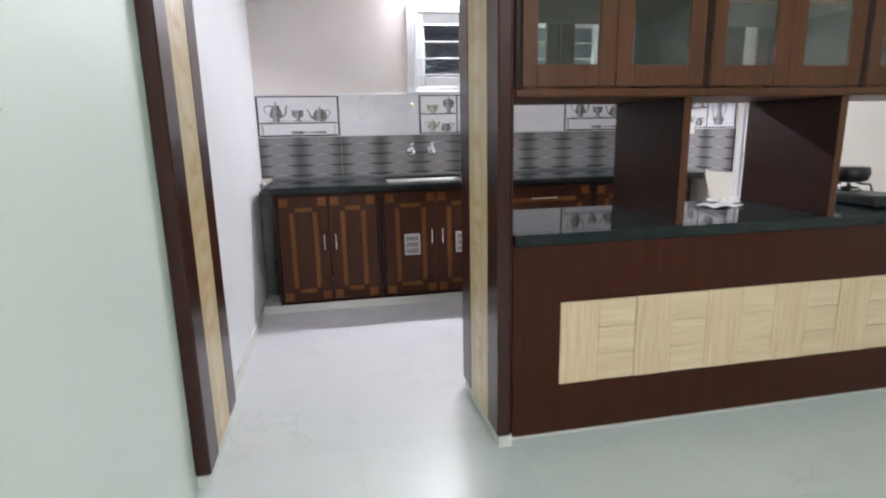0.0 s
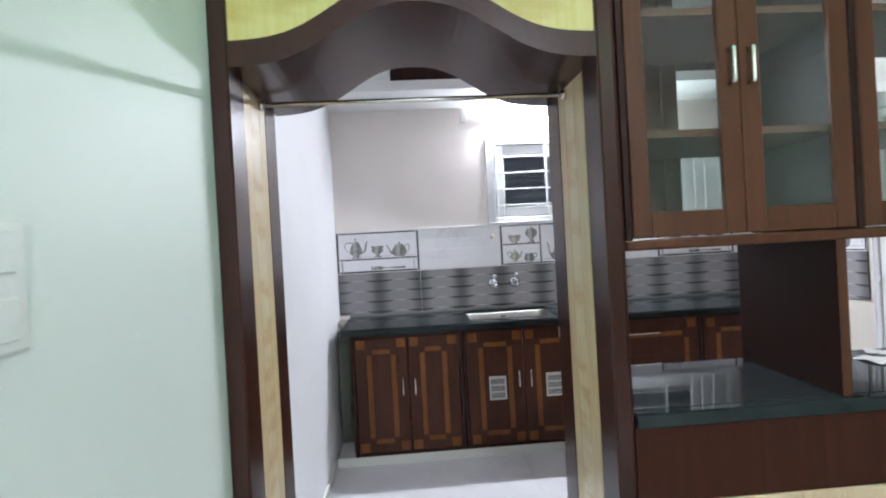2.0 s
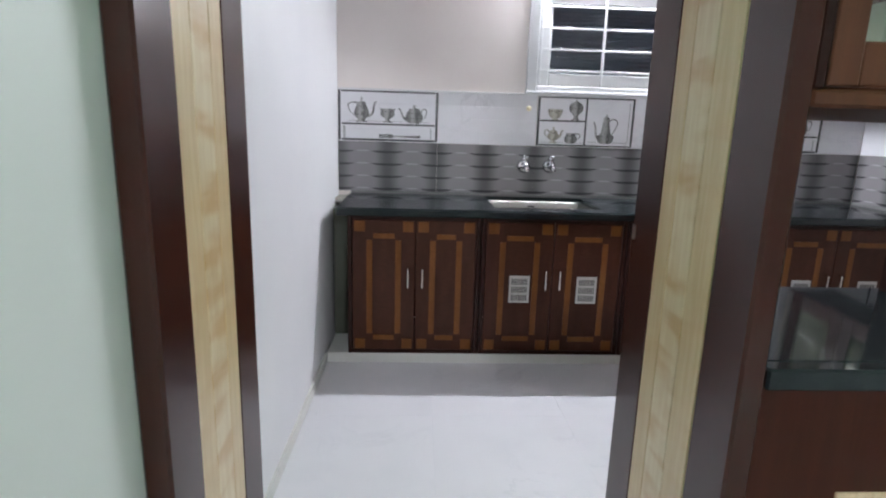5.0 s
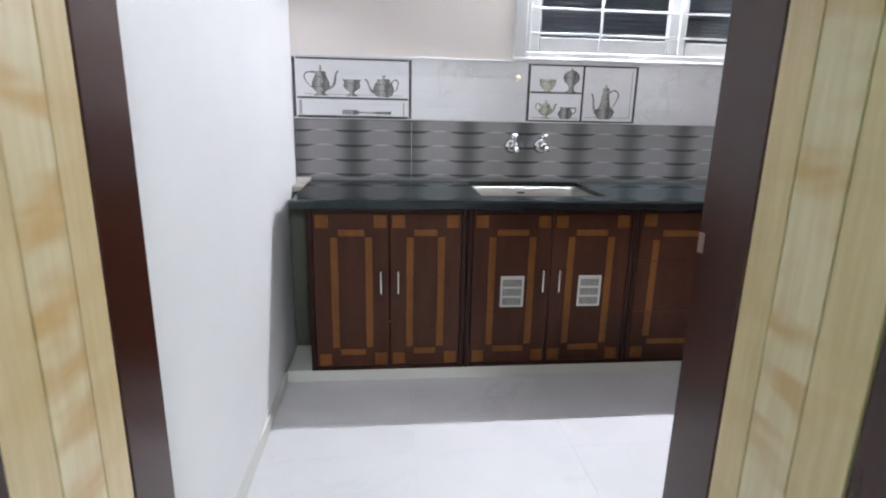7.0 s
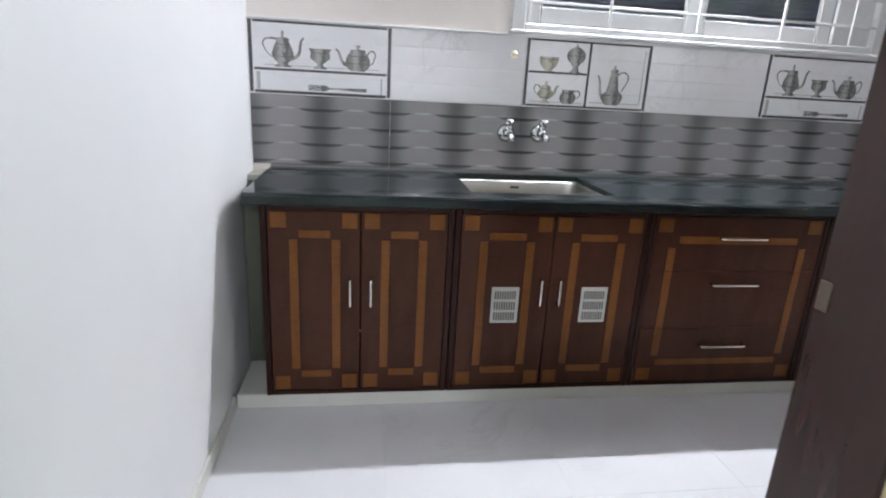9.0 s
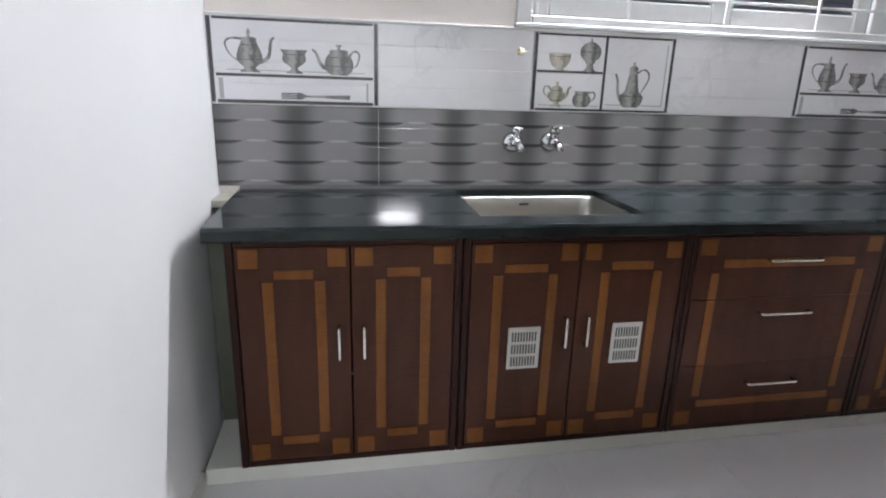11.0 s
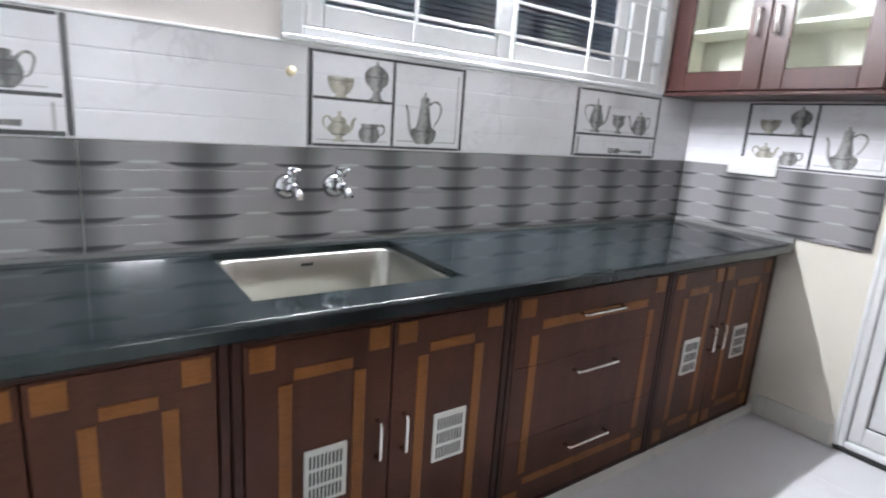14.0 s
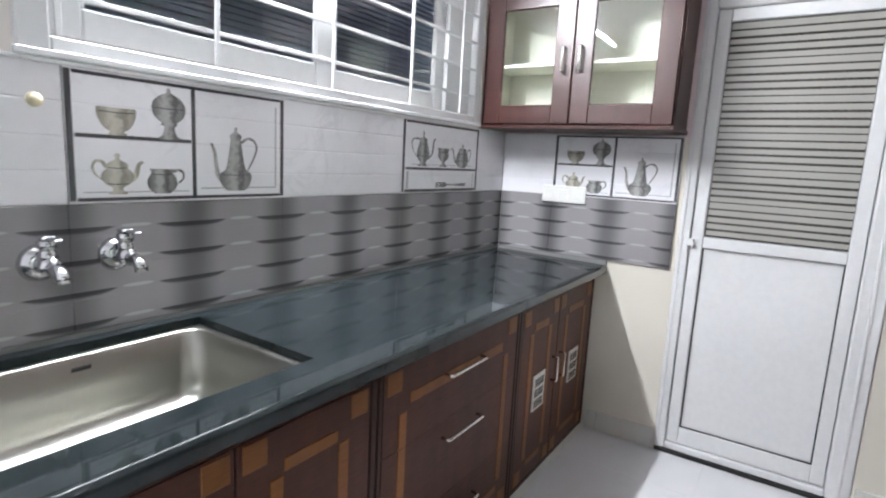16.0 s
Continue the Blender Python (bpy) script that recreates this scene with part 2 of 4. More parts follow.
M_TUBE_K = glow("tube_white", (0.95, 0.965, 1.03), TUBE_KITCHEN)
M_PANEL_H = glow("panel_hall", (0.98, 0.97, 1.04), PANEL_HALL)
M_SPOT = glow("green_led", (0.1, 1.0, 0.35), LED_SPOT)

# ---- building helpers ----
ORIGIN = {}


def thing(name, label, category, base, group="", kind=""):
    ob = new(name)
    ob.location = base
    ob.empty_display_size = 0.1
    ORIGIN[ob.name] = Vector(base)
    return tagged(ob, label, category, group, kind)


def part(name, bm, material, parent, label=""):
    me = bpy.data.meshes.new(name)
    if parent is not None:
        bmesh.ops.translate(bm, verts=bm.verts, vec=-ORIGIN[parent.name])
    bm.to_mesh(me)
    bm.free()
    me.materials.append(material)
    ob = new(name, me)
    if parent is not None:
        ob.parent = parent
        ORIGIN[ob.name] = ORIGIN[parent.name]
    if label:
        ob["label"] = label
    return ob


def solo(name, bm, material, label, category, kind="", group=""):
    ob = part(name, bm, material, None)
    ORIGIN[ob.name] = Vector((0, 0, 0))
    return tagged(ob, label, category, group, kind)


def box(x0, x1, y0, y1, z0, z1, bevel=0.0, bm=None, segments=1):
    out = bm or bmesh.new()
    made = bmesh.ops.create_cube(out, size=1.0, matrix=Matrix.LocRotScale(((x0 + x1) / 2, (y0 + y1) / 2, (z0 + z1) / 2), None, (abs(x1 - x0), abs(y1 - y0), abs(z1 - z0))))
    if bevel:
        edges = list({e for v in made["verts"] for e in v.link_edges})
        bmesh.ops.bevel(out, geom=edges, offset=bevel, segments=segments, affect="EDGES", profile=0.5)
    return out


def boxes(rows, bevel=0.0):
    bm = bmesh.new()
    for r in rows:
        box(*r, bevel=bevel, bm=bm)
    return bm


def rod(a, b, radius, sides=12, bm=None, radius2=None):
    out = bm or bmesh.new()
    a, b = Vector(a), Vector(b)
    turn = (b - a).to_track_quat("Z", "Y").to_matrix().to_4x4()
    bmesh.ops.create_cone(out, cap_ends=True, segments=sides, radius1=radius, radius2=radius if radius2 is None else radius2,
                          depth=(b - a).length, matrix=Matrix.Translation((a + b) / 2) @ turn)
    return out


def pipe(points, radius, sides=10, bm=None):
    """A round bar along a line of points."""
    out = bm or bmesh.new()
    pts = [Vector(p) for p in points]
    rings, turn, last = [], None, None
    for i, p in enumerate(pts):
        way = (pts[min(i + 1, len(pts) - 1)] - pts[max(i - 1, 0)]).normalized()
        turn = way.to_track_quat("Z", "Y") if turn is None else last.rotation_difference(way) @ turn
        last = way
        rings.append([out.verts.new(p + turn @ Vector((radius * math.cos(k * math.tau / sides), radius * math.sin(k * math.tau / sides), 0))) for k in range(sides)])
    for a, b in zip(rings, rings[1:]):
        for k in range(sides):
            out.faces.new((a[k], a[(k + 1) % sides], b[(k + 1) % sides], b[k]))
    out.faces.new(rings[0][::-1])
    out.faces.new(rings[-1])
    return out


def lathe(profile, centre, sides=24, bm=None):
    """A turned body from (radius, height) pairs."""
    out = bm or bmesh.new()
    rings = [[out.verts.new(Vector(centre) + Vector((r * math.cos(k * math.tau / sides), r * math.sin(k * math.tau / sides), h))) for k in range(sides)] for r, h in profile]
    for a, b in zip(rings, rings[1:]):
        for k in range(sides):
            out.faces.new((a[k], a[(k + 1) % sides], b[(k + 1) % sides], b[k]))
    out.faces.new(rings[0][::-1])
    out.faces.new(rings[-1])
    return out


def smooth(ob):
    for p in ob.data.polygons:
        p.use_smooth = True
    return ob


def strip_solid(lower, upper, y0, y1):
    """A board with curved lower and upper edges: pairs of (x, z), between y0 and y1."""
    bm = bmesh.new()
    cols = []
    for (xa, za), (xb, zb) in zip(lower, upper):
        cols.append([bm.verts.new((xa, y0, za)), bm.verts.new((xb, y0, zb)), bm.verts.new((xb, y1, zb)), bm.verts.new((xa, y1, za))])
    for a, b in zip(cols, cols[1:]):
        for k in range(4):
            bm.faces.new((a[k], b[k], b[(k + 1) % 4], a[(k + 1) % 4]))
    bm.faces.new(cols[0])
    bm.faces.new(cols[-1][::-1])
    bmesh.ops.recalc_face_normals(bm, faces=bm.faces)
    return bm


# ---- the plan ----
KX, KE = 0.0, 3.29            # kitchen west and east walls
HALL_W, HALL_E, HALL_S = 0.0, 4.2, -6.4
PF, PB = -2.44, -1.92         # faces of the partition towards hall and kitchen
JW, JE = 0.052, 1.08           # reveals of the arched opening
TOP = 2.85                    # ceiling
CT, CF = 0.867, -0.60         # worktop height at the wall, and its front
TILT = 0.016                  # fall of the worktop towards its front
CTF = CT - 0.588 * TILT       # worktop height at its front

# ---- structure ----
wall_n = solo("wall_north", boxes([(-0.2, 1.17, 0, 0.2, 0, TOP), (2.95, KE + 0.2, 0, 0.2, 0, TOP), (1.17, 2.95, 0, 0.2, 0, 1.54), (1.17, 2.95, 0, 0.2, 2.10, TOP)]),
              M_WALL_K, "cream painted kitchen wall above tiles", "wall", "structure")
wall_w = solo("wall_west", box(-0.2, KX, PB, 0, 0, TOP), M_WALL_W, "smooth white painted kitchen side wall", "wall", "structure")
wall_e = solo("wall_east", boxes([(KE, KE + 0.2, -0.925, 0, 0, 1.47), (KE, KE + 0.2, PF, -1.69, 0, TOP)]),
              M_WALL_E, "ivory painted wall beside white door", "wall", "structure")
wall_eu = solo("wall_east_upper", boxes([(KE, KE + 0.2, -0.925, 0, 1.47, TOP), (KE, KE + 0.2, -1.69, -0.925, 2.07, TOP)]),
               M_WALL_PINK, "pale pink painted wall above tiles", "wall", "structure")
solo("trim", boxes([(0.0, 1.131, -0.015, -0.0005, 1.4802, 1.489), (2.987, KE, -0.015, -0.0005, 1.4802, 1.486), (1.131, 2.987, -0.0135, -0.0005, 1.4802, 1.4895)], 0.002), M_CEIL, "white cement line on top of wall tiles", "trim", "structure")
solo("trim", box(KE - 0.0105, KE - 0.0005, -0.61, -0.0115, CT - 0.022, 0.8796, 0.001), M_FOOT, "grey cement line at the foot of wall tiles", "trim", "structure")
solo("trim", box(0.076, KE - 0.0115, -0.0105, -0.0005, CT - 0.012, 0.8796, 0.001), M_FOOT, "grey cement line at the foot of wall tiles", "trim", "structure")
wall_p = solo("wall_partition", box(-0.03, KE, PF + 0.05, PB - 0.03, 2.42, TOP), M_WALL_W, "white wall above arch and display cabinets", "wall", "structure")
wall_hw = solo("wall_hall_west", box(-0.2, HALL_W, HALL_S, PF, 0, TOP), M_WALL_H, "pale green painted hall wall", "wall", "structure")
wall_pier = solo("wall_pier", box(-0.2, -0.03, PF, PB, 0, TOP), M_WALL_H, "plain wall end behind the arch casing", "wall", "structure")
wall_hs = solo("wall_hall_south", box(-0.2, HALL_E + 0.2, HALL_S - 0.2, HALL_S, 0, TOP), M_WALL_H, "pale green painted hall wall", "wall", "structure")
wall_he = solo("wall_hall_east", box(HALL_E, HALL_E + 0.2, HALL_S, PF + 0.2, 0, TOP), M_WALL_H, "pale green painted hall wall", "wall", "structure")
wall_hn = solo("wall_hall_north", box(KE + 0.2, HALL_E, PF, PF + 0.2, 0, TOP), M_WALL_H, "pale green painted hall wall", "wall", "structure")
ceiling = solo("ceiling", box(-0.2, HALL_E + 0.2, HALL_S - 0.2, 0.2, TOP, TOP + 0.12), M_CEIL, "flat white painted ceiling", "ceiling", "structure")
loft_slab = solo("loft_slab", box(KX, KE, -0.5, 0, 2.36, 2.425, 0.003), M_CEIL, "white painted loft shelf slab over worktop", "loft", "structure")
sub = solo("floor", box(-0.2, HALL_E + 0.2, HALL_S - 0.2, 0.2, -0.2, -0.004), M_GROUT, "white marble look floor with fine joints", "floor", "structure")

board_w = solo("baseboard", box(KX, 0.012, PB + 0.002, -0.584, 0, 0.055, 0.002), M_PLINTH, "low white stone skirting along white wall", "skirting", "structure")
board_e = solo("baseboard", boxes([(KE - 0.012, KE, -0.915, -0.582, 0, 0.10), (KE - 0.012, KE, PB, -1.70, 0, 0.10)], 0.002), M_PLINTH, "stone skirting along ivory wall", "skirting", "structure")
plinth = solo("plinth", box(KX + 0.013, KE - 0.013, -0.580, -0.05, 0, 0.0575, 0.003), M_PLINTH, "white stone plinth under base cabinets", "plinth", "structure")

# night outside the kitchen window
outside = bmesh.new()
box(-1.0, 5.0, 0.6, 0.7, 0.0, 4.0, bm=outside)
for i in range(60):
    box(-1.0, 5.0, 0.585, 0.6, 1.2 + i * 0.026, 1.214 + i * 0.026, bm=outside)
solo("backdrop", outside, M_NIGHT, "dark ribbed neighbouring wall at night", "backdrop", "structure")

# ---- worktop and base cabinets ----


def fall(bm, y0=-0.012, tilt=TILT):
    """Lets a level mesh fall gently towards the room."""
    for v in bm.verts:
        v.co.z += (v.co.y - y0) * tilt
    return bm


SX0, SX1, SY0, SY1 = 0.90, 1.49, -0.492, -0.045
worktop = thing("worktop", "polished black granite kitchen worktop with chamfered front edge", "worktop", (1.68, -0.3, CT))
slab = bmesh.new()
gx, gy = (0.075, SX0, SX1, KE - 0.011), (CF, SY0, SY1, -0.012)
cells = {}
for level, zz in enumerate((CT, CT - 0.022)):
    for i in range(4):
        for j in range(4):
            cells[i, j, level] = slab.verts.new((gx[i], gy[j], zz))
for i in range(3):
    for j in range(3):
        if (i, j) != (1, 1):
            for level in (0, 1):
                slab.faces.new([cells[i + a, j + b, level] for a, b in ((0, 0), (1, 0), (1, 1), (0, 1))])
around = [(k, 0) for k in range(3)] + [(3, k) for k in range(3)] + [(3 - k, 3) for k in range(3)] + [(0, 3 - k) for k in range(3)]
for loop in (around, [(1, 1), (2, 1), (2, 2), (1, 2)]):
    for k in range(len(loop)):
        a, b = loop[k], loop[(k + 1) % len(loop)]
        slab.faces.new((cells[(*a, 0)], cells[(*b, 0)], cells[(*b, 1)], cells[(*a, 1)]))
bmesh.ops.recalc_face_normals(slab, faces=slab.faces)
part("slab", fall(slab), M_GRANITE, worktop)
nose = bmesh.new()
prof = [(CF + 0.004, CT), (CF - 0.0055, CT), (CF - 0.0085, CT - 0.0012), (CF - 0.0148, CT - 0.0075), (CF - 0.016, CT - 0.0105), (CF - 0.016, CT - 0.037), (CF - 0.0125, CT - 0.0415), (CF + 0.004, CT - 0.042)]
nx0, nx1 = 0.075, KE - 0.011
ends = [[nose.verts.new((xx, yy, zz)) for yy, zz in prof] for xx in (nx0, nx1)]
for k in range(len(prof) - 1):
    nose.faces.new((ends[0][k], ends[0][k + 1], ends[1][k + 1], ends[1][k]))
for xx in (nx0, nx1):
    nose.faces.new([nose.verts.new((xx, yy, zz)) for yy, zz in prof])
bmesh.ops.recalc_face_normals(nose, faces=nose.faces)
part("nosing", fall(nose), M_GRANITE, worktop)


def inlay_frame(x0, x1, y, z0, z1, parent):
    """Amber inlays of a door: four corner squares and a broken rectangle of bars."""
    s, h, e = 0.055, 0.057, 0.011
    for cx in (x0 + e, x1 - e - s):
        for cz in (z0 + 0.006, z1 - 0.006 - h):
            part("corner_inlay", box(cx, cx + s, y - 0.0025, y + 0.004, cz, cz + h, 0.0008), M_INLAY, parent)
    m, w = 0.073, 0.031
    ix0, ix1, iz0, iz1 = x0 + m, x1 - m, z0 + 0.056, z1 - 0.071
    for cx in (ix0, ix1 - w):
        part("upright_inlay", box(cx, cx + w, y - 0.0025, y + 0.004, iz0 + 0.036, iz1 - 0.035, 0.0008), M_INLAY, parent)
    for cz in (iz0, iz1 - 0.028):
        part("cross_inlay", box(ix0 + w + 0.004, ix1 - w - 0.004, y - 0.0025, y + 0.004, cz, cz + 0.028, 0.0008), M_INLAY, parent)


def bow_handle(a, b, out_way, parent, radius=0.0048, material=None):
    """A D-shaped pull between two fixing points."""
    a, b, o = Vector(a), Vector(b), Vector(out_way)
    pts = [a, a + o * 0.8, a + o * 0.95 + (b - a) * 0.015, a + o + (b - a) * 0.05, b + o - (b - a) * 0.05, b + o * 0.95 - (b - a) * 0.015, b + o * 0.8, b]
    return smooth(part("handle", pipe(pts, radius, 10), material or M_HANDLE, parent, "satin nickel pull handle"))


def vent_grille(x0, x1, y, z0, z1, parent):
    v = part("vent_grille", boxes([(x0, x1, y - 0.006, y, z0, z1)], 0.0025), M_VENT, parent, "white plastic vent grille")
    rows = bmesh.new()
    for r in range(3):
        za = z0 + 0.012 + r * (z1 - z0 - 0.018) / 3
        for c in range(9):
            xa = x0 + 0.012 + c * (x1 - x0 - 0.022) / 9
            box(xa, xa + 0.0058, y - 0.0068, y - 0.004, za, za + (z1 - z0) / 3 - 0.016, bm=rows)
    part("mesh_insert", rows, M_VENTHOLE, v)


YD = -0.585


def base_cabinet(x0, x1, split, vents, label):
    c = thing("base_cabinet", label, "cabinet", ((x0 + x1) / 2, -0.3, 0.058), "base cabinets under worktop")
    z0, z1 = 0.058, CTF - 0.044
    part("carcass", boxes([(x0, x0 + 0.018, YD + 0.02, -0.014, z0, z1), (x1 - 0.018, x1, YD + 0.02, -0.014, z0, z1), (x0 + 0.018, x1 - 0.018, YD + 0.02, -0.05, z0, z0 + 0.018), (x0 + 0.018, x1 - 0.018, -0.03, -0.014, z0 + 0.018, z1)]), M_CAB_EDGE, c)
    part("face_frame", boxes([(x0, x0 + 0.022, YD - 0.004, YD + 0.02, z0, z1), (x1 - 0.022, x1, YD - 0.004, YD + 0.02, z0, z1), (x0 + 0.022, x1 - 0.022, YD - 0.002, YD + 0.02, z0, z0 + 0.02), (x0 + 0.022, x1 - 0.022, YD - 0.002, YD + 0.02, z1 - 0.02, z1)], 0.003), M_CAB_EDGE, c)
    for i, (a, b) in enumerate(((x0 + 0.025, split - 0.002), (split + 0.002, x1 - 0.025))):
        d = part("door", box(a, b, YD - 0.002, YD + 0.016, z0 + 0.022, z1 - 0.020, 0.002), M_CAB, c)
        inlay_frame(a, b, YD - 0.002, z0 + 0.022, z1 - 0.020, d)
        hx = split - 0.038 if i == 0 else split + 0.038
        bow_handle((hx, YD - 0.002, 0.436), (hx, YD - 0.002, 0.537), (0, -0.026, 0), d)
        if vents:
            mid = (a + b) / 2 + 0.007
            vent_grille(mid - 0.055, mid + 0.055, YD - 0.002, 0.357, 0.507, d)
    return c


base_cabinet(0.127, 0.825, 0.482, False, "dark brown laminate base cabinet with amber inlays")
base_cabinet(0.829, 1.606, 1.216, True, "dark brown sink cabinet with white vent grilles")
base_cabinet(2.392, 3.197, 2.77, True, "dark brown corner base cabinet with white vents")

# added panel, coloured as the shade deep in the open gap beside the cabinet
solo("gap_shade_panel", box(0.013, 0.126, -0.30, -0.282, 0.058, CT - 0.06, 0.002), M_GAP_SHADE, "added grey green panel standing in for shade in the gap beside base cabinet", "panel", "structure")
solo("ledge", box(0.001, 0.074, -0.15, -0.012, CT - 0.045, CT - 0.016, 0.003), M_LEDGE, "small dull plaster ledge beside worktop", "ledge", "structure")
dc = thing("drawer_cabinet", "dark brown three-drawer base cabinet with amber inlays", "cabinet", (2.0, -0.3, 0.058), "base cabinets under worktop")
z0, z1 = 0.058, CTF - 0.044
part("carcass", boxes([(1.61, 1.628, YD + 0.02, -0.014, z0, z1), (2.37, 2.388, YD + 0.02, -0.014, z0, z1), (1.628, 2.37, YD + 0.02, -0.05, z0, z0 + 0.018)]), M_CAB_EDGE, dc)
part("face_frame", boxes([(1.61, 1.627, YD - 0.004, YD + 0.02, z0, z1), (2.37, 2.388, YD - 0.004, YD + 0.02, z0, z1), (1.627, 2.37, YD - 0.002, YD + 0.02, z0, z0 + 0.02), (1.627, 2.37, YD - 0.002, YD + 0.02, z1 - 0.012, z1)], 0.003), M_CAB_EDGE, dc)
for za, zb, zh in ((0.080, 0.322, 0.247), (0.3232, 0.574, 0.521), (0.5752, 0.800, 0.717)):
    d = part("drawer_front", box(1.63, 2.367, YD - 0.002, YD + 0.016, za, zb, 0.0008), M_CAB, dc)
    bow_handle((1.905, YD - 0.002, zh), (2.105, YD - 0.002, zh), (0, -0.026, 0), d)
    top, low = zb > 0.78, za < 0.12
    for xa in (1.641, 2.296):
        if top:
            part("corner_inlay", box(xa, xa + 0.06, YD - 0.0045, YD + 0.002, 0.737, 0.793, 0.0008), M_INLAY, d)
        if low:
            part("corner_inlay", box(xa, xa + 0.06, YD - 0.0045, YD + 0.002, 0.088, 0.142, 0.0008), M_INLAY, d)
    for xa in (1.694, 2.272):
        part("upright_inlay", box(xa, xa + 0.031, YD - 0.0045, YD + 0.002, 0.2 if low else za + 0.0005, 0.672 if top else zb - 0.0005, 0.0008), M_INLAY, d)
    if top:
        part("cross_inlay", box(1.738, 2.258, YD - 0.0045, YD + 0.002, 0.690, 0.72, 0.0008), M_INLAY, d)
    if low:
        part("cross_inlay", box(1.72, 2.276, YD - 0.0045, YD + 0.002, 0.156, 0.182, 0.0008), M_INLAY, d)

# ---- sink and taps ----
sink = thing("sink", "brushed stainless steel undermount kitchen sink bowl", "sink", ((SX0 + SX1) / 2, -0.26, CT - 0.22))


def rounded(x0, x1, y0, y1, r, n=6):
    pts = []
    for cx, cy, a0 in ((x1 - r, y1 - r, 0), (x0 + r, y1 - r, 90), (x0 + r, y0 + r, 180), (x1 - r, y0 + r, 270)):
        pts += [(cx + r * math.cos(radians(a0 + 90 * k / n)), cy + r * math.sin(radians(a0 + 90 * k / n))) for k in range(n + 1)]
    return pts


bowl = bmesh.new()
rings = []
for inset, depth, r in ((-0.02, -0.0235, 0.02), (0.007, -0.0235, 0.045), (0.013, -0.029, 0.05), (0.022, -0.155, 0.06), (0.028, -0.182, 0.06), (0.04, -0.2, 0.06), (0.062, -0.211, 0.06), (0.18, -0.216, 0.04)):
    rings.append([bowl.verts.new((x, y, CT + depth)) for x, y in rounded(SX0 + inset, SX1 - inset, SY0 + inset, SY1 - inset, r)])
for a, b in zip(rings, rings[1:]):
    for k in range(len(a)):
        bowl.faces.new((a[k], a[(k + 1) % len(a)], b[(k + 1) % len(a)], b[k]))
bowl.faces.new(rings[-1])
bmesh.ops.recalc_face_normals(bowl, faces=bowl.faces)
smooth(part("bowl", fall(bowl), M_STEEL, sink))
part("overflow_slot", box(1.17, 1.21, SY1 - 0.0175, SY1 - 0.014, CT - 0.06, CT - 0.05), M_BLACK, sink, "dark overflow slot")
smooth(part("drain", lathe([(0.045, 0), (0.045, 0.003), (0.03, 0.004), (0.028, 0.001)], (1.19, -0.265, CT - 0.2215)), M_CHROME, sink, "round chrome drain"))


def tap(x, z):
    t = thing("tap", "chrome wall-mounted kitchen tap above sink", "tap", (x, -0.012, z), "taps above sink")
    fl = lathe([(0.039, 0), (0.041, 0.004), (0.039, 0.012), (0.031, 0.022), (0.022, 0.028), (0.0, 0.029)], (0, 0, 0))
    bmesh.ops.transform(fl, matrix=pose(x, -0.0115, z, 90), verts=fl.verts)
    smooth(part("flange", fl, M_CHROME, t))
    smooth(part("body", pipe([(x, -0.034, z), (x, -0.06, z), (x, -0.084, z - 0.001)], 0.0195, 18), M_CHROME, t))
    smooth(part("valve", lathe([(0.0165, 0.006), (0.0165, 0.03), (0.0145, 0.032), (0.0145, 0.036), (0.019, 0.038), (0.019, 0.052), (0.014, 0.056)], (x, -0.064, z), 18), M_CHROME, t))
    smooth(part("spout", pipe([(x, -0.08, z - 0.002), (x, -0.104, z - 0.003), (x, -0.12, z - 0.006), (x, -0.13, z - 0.014), (x, -0.132, z - 0.026)], 0.0145, 14), M_CHROME, t))
    part("lever", boxes([(x - 0.0125, x + 0.0125, -0.08, -0.05, z + 0.0565, z + 0.065), (x - 0.008, x + 0.008, -0.125, -0.08, z + 0.058, z + 0.0645)], 0.0025), M_CHROME, t)
    return t


tap(1.137, 1.056)
tap(1.296, 1.059)

# ---- kitchen window ----
win = thing("window_1", "white kitchen window with security grille and dark night panes", "window", (2.06, 0, 1.505), "", "structure")


def ring(name, x0, x1, y0, y1, z0, z1, w, mat, parent, bevel=0.004):
    return part(name, boxes([(x0, x0 + w, y0, y1, z0, z1), (x1 - w, x1, y0, y1, z0, z1), (x0 + w, x1 - w, y0 + 0.001, y1 - 0.001, z0, z0 + w), (x0 + w, x1 - w, y0 + 0.001, y1 - 0.001, z1 - w, z1)], bevel), mat, parent)


part("outer_frame", boxes([(1.125, 1.187, -0.016, 0.05, 1.506, 2.13), (2.932, 2.985, -0.016, 0.05, 1.506, 2.13), (1.187, 2.932, -0.015, 0.049, 1.506, 1.537), (1.187, 2.932, -0.015, 0.049, 2.075, 2.13)], 0.004), M_UPVC_MARK, win)
part("sill", box(1.12, 3.0, -0.022, 0.0, 1.49, 1.5075, 0.003), M_UPVC_MARK, win)
for a, b in ((1.188, 2.025), (1.99, 2.73)):
    dy = 0.0 if a < 1.5 else 0.024
    sash = ring("sash", a, b, 0.008 + dy, 0.030 + dy, 1.540, 2.073, 0.072, M_UPVC, win, 0.005)
    part("bead", boxes([(a + 0.0725, a + 0.08, 0.012 + dy, 0.02 + dy, 1.6125, 2.0), (b - 0.08, b - 0.0725, 0.012 + dy, 0.02 + dy, 1.6125, 2.0)], 0.001), M_UPVC, sash)
    part("pane", box(a + 0.066, b - 0.066, 0.020 + dy, 0.024 + dy, 1.606, 2.007), M_PANE, sash)
part("side_panel", box(2.732, 2.931, 0.014, 0.034, 1.540, 2.072, 0.003), M_UPVC, win)
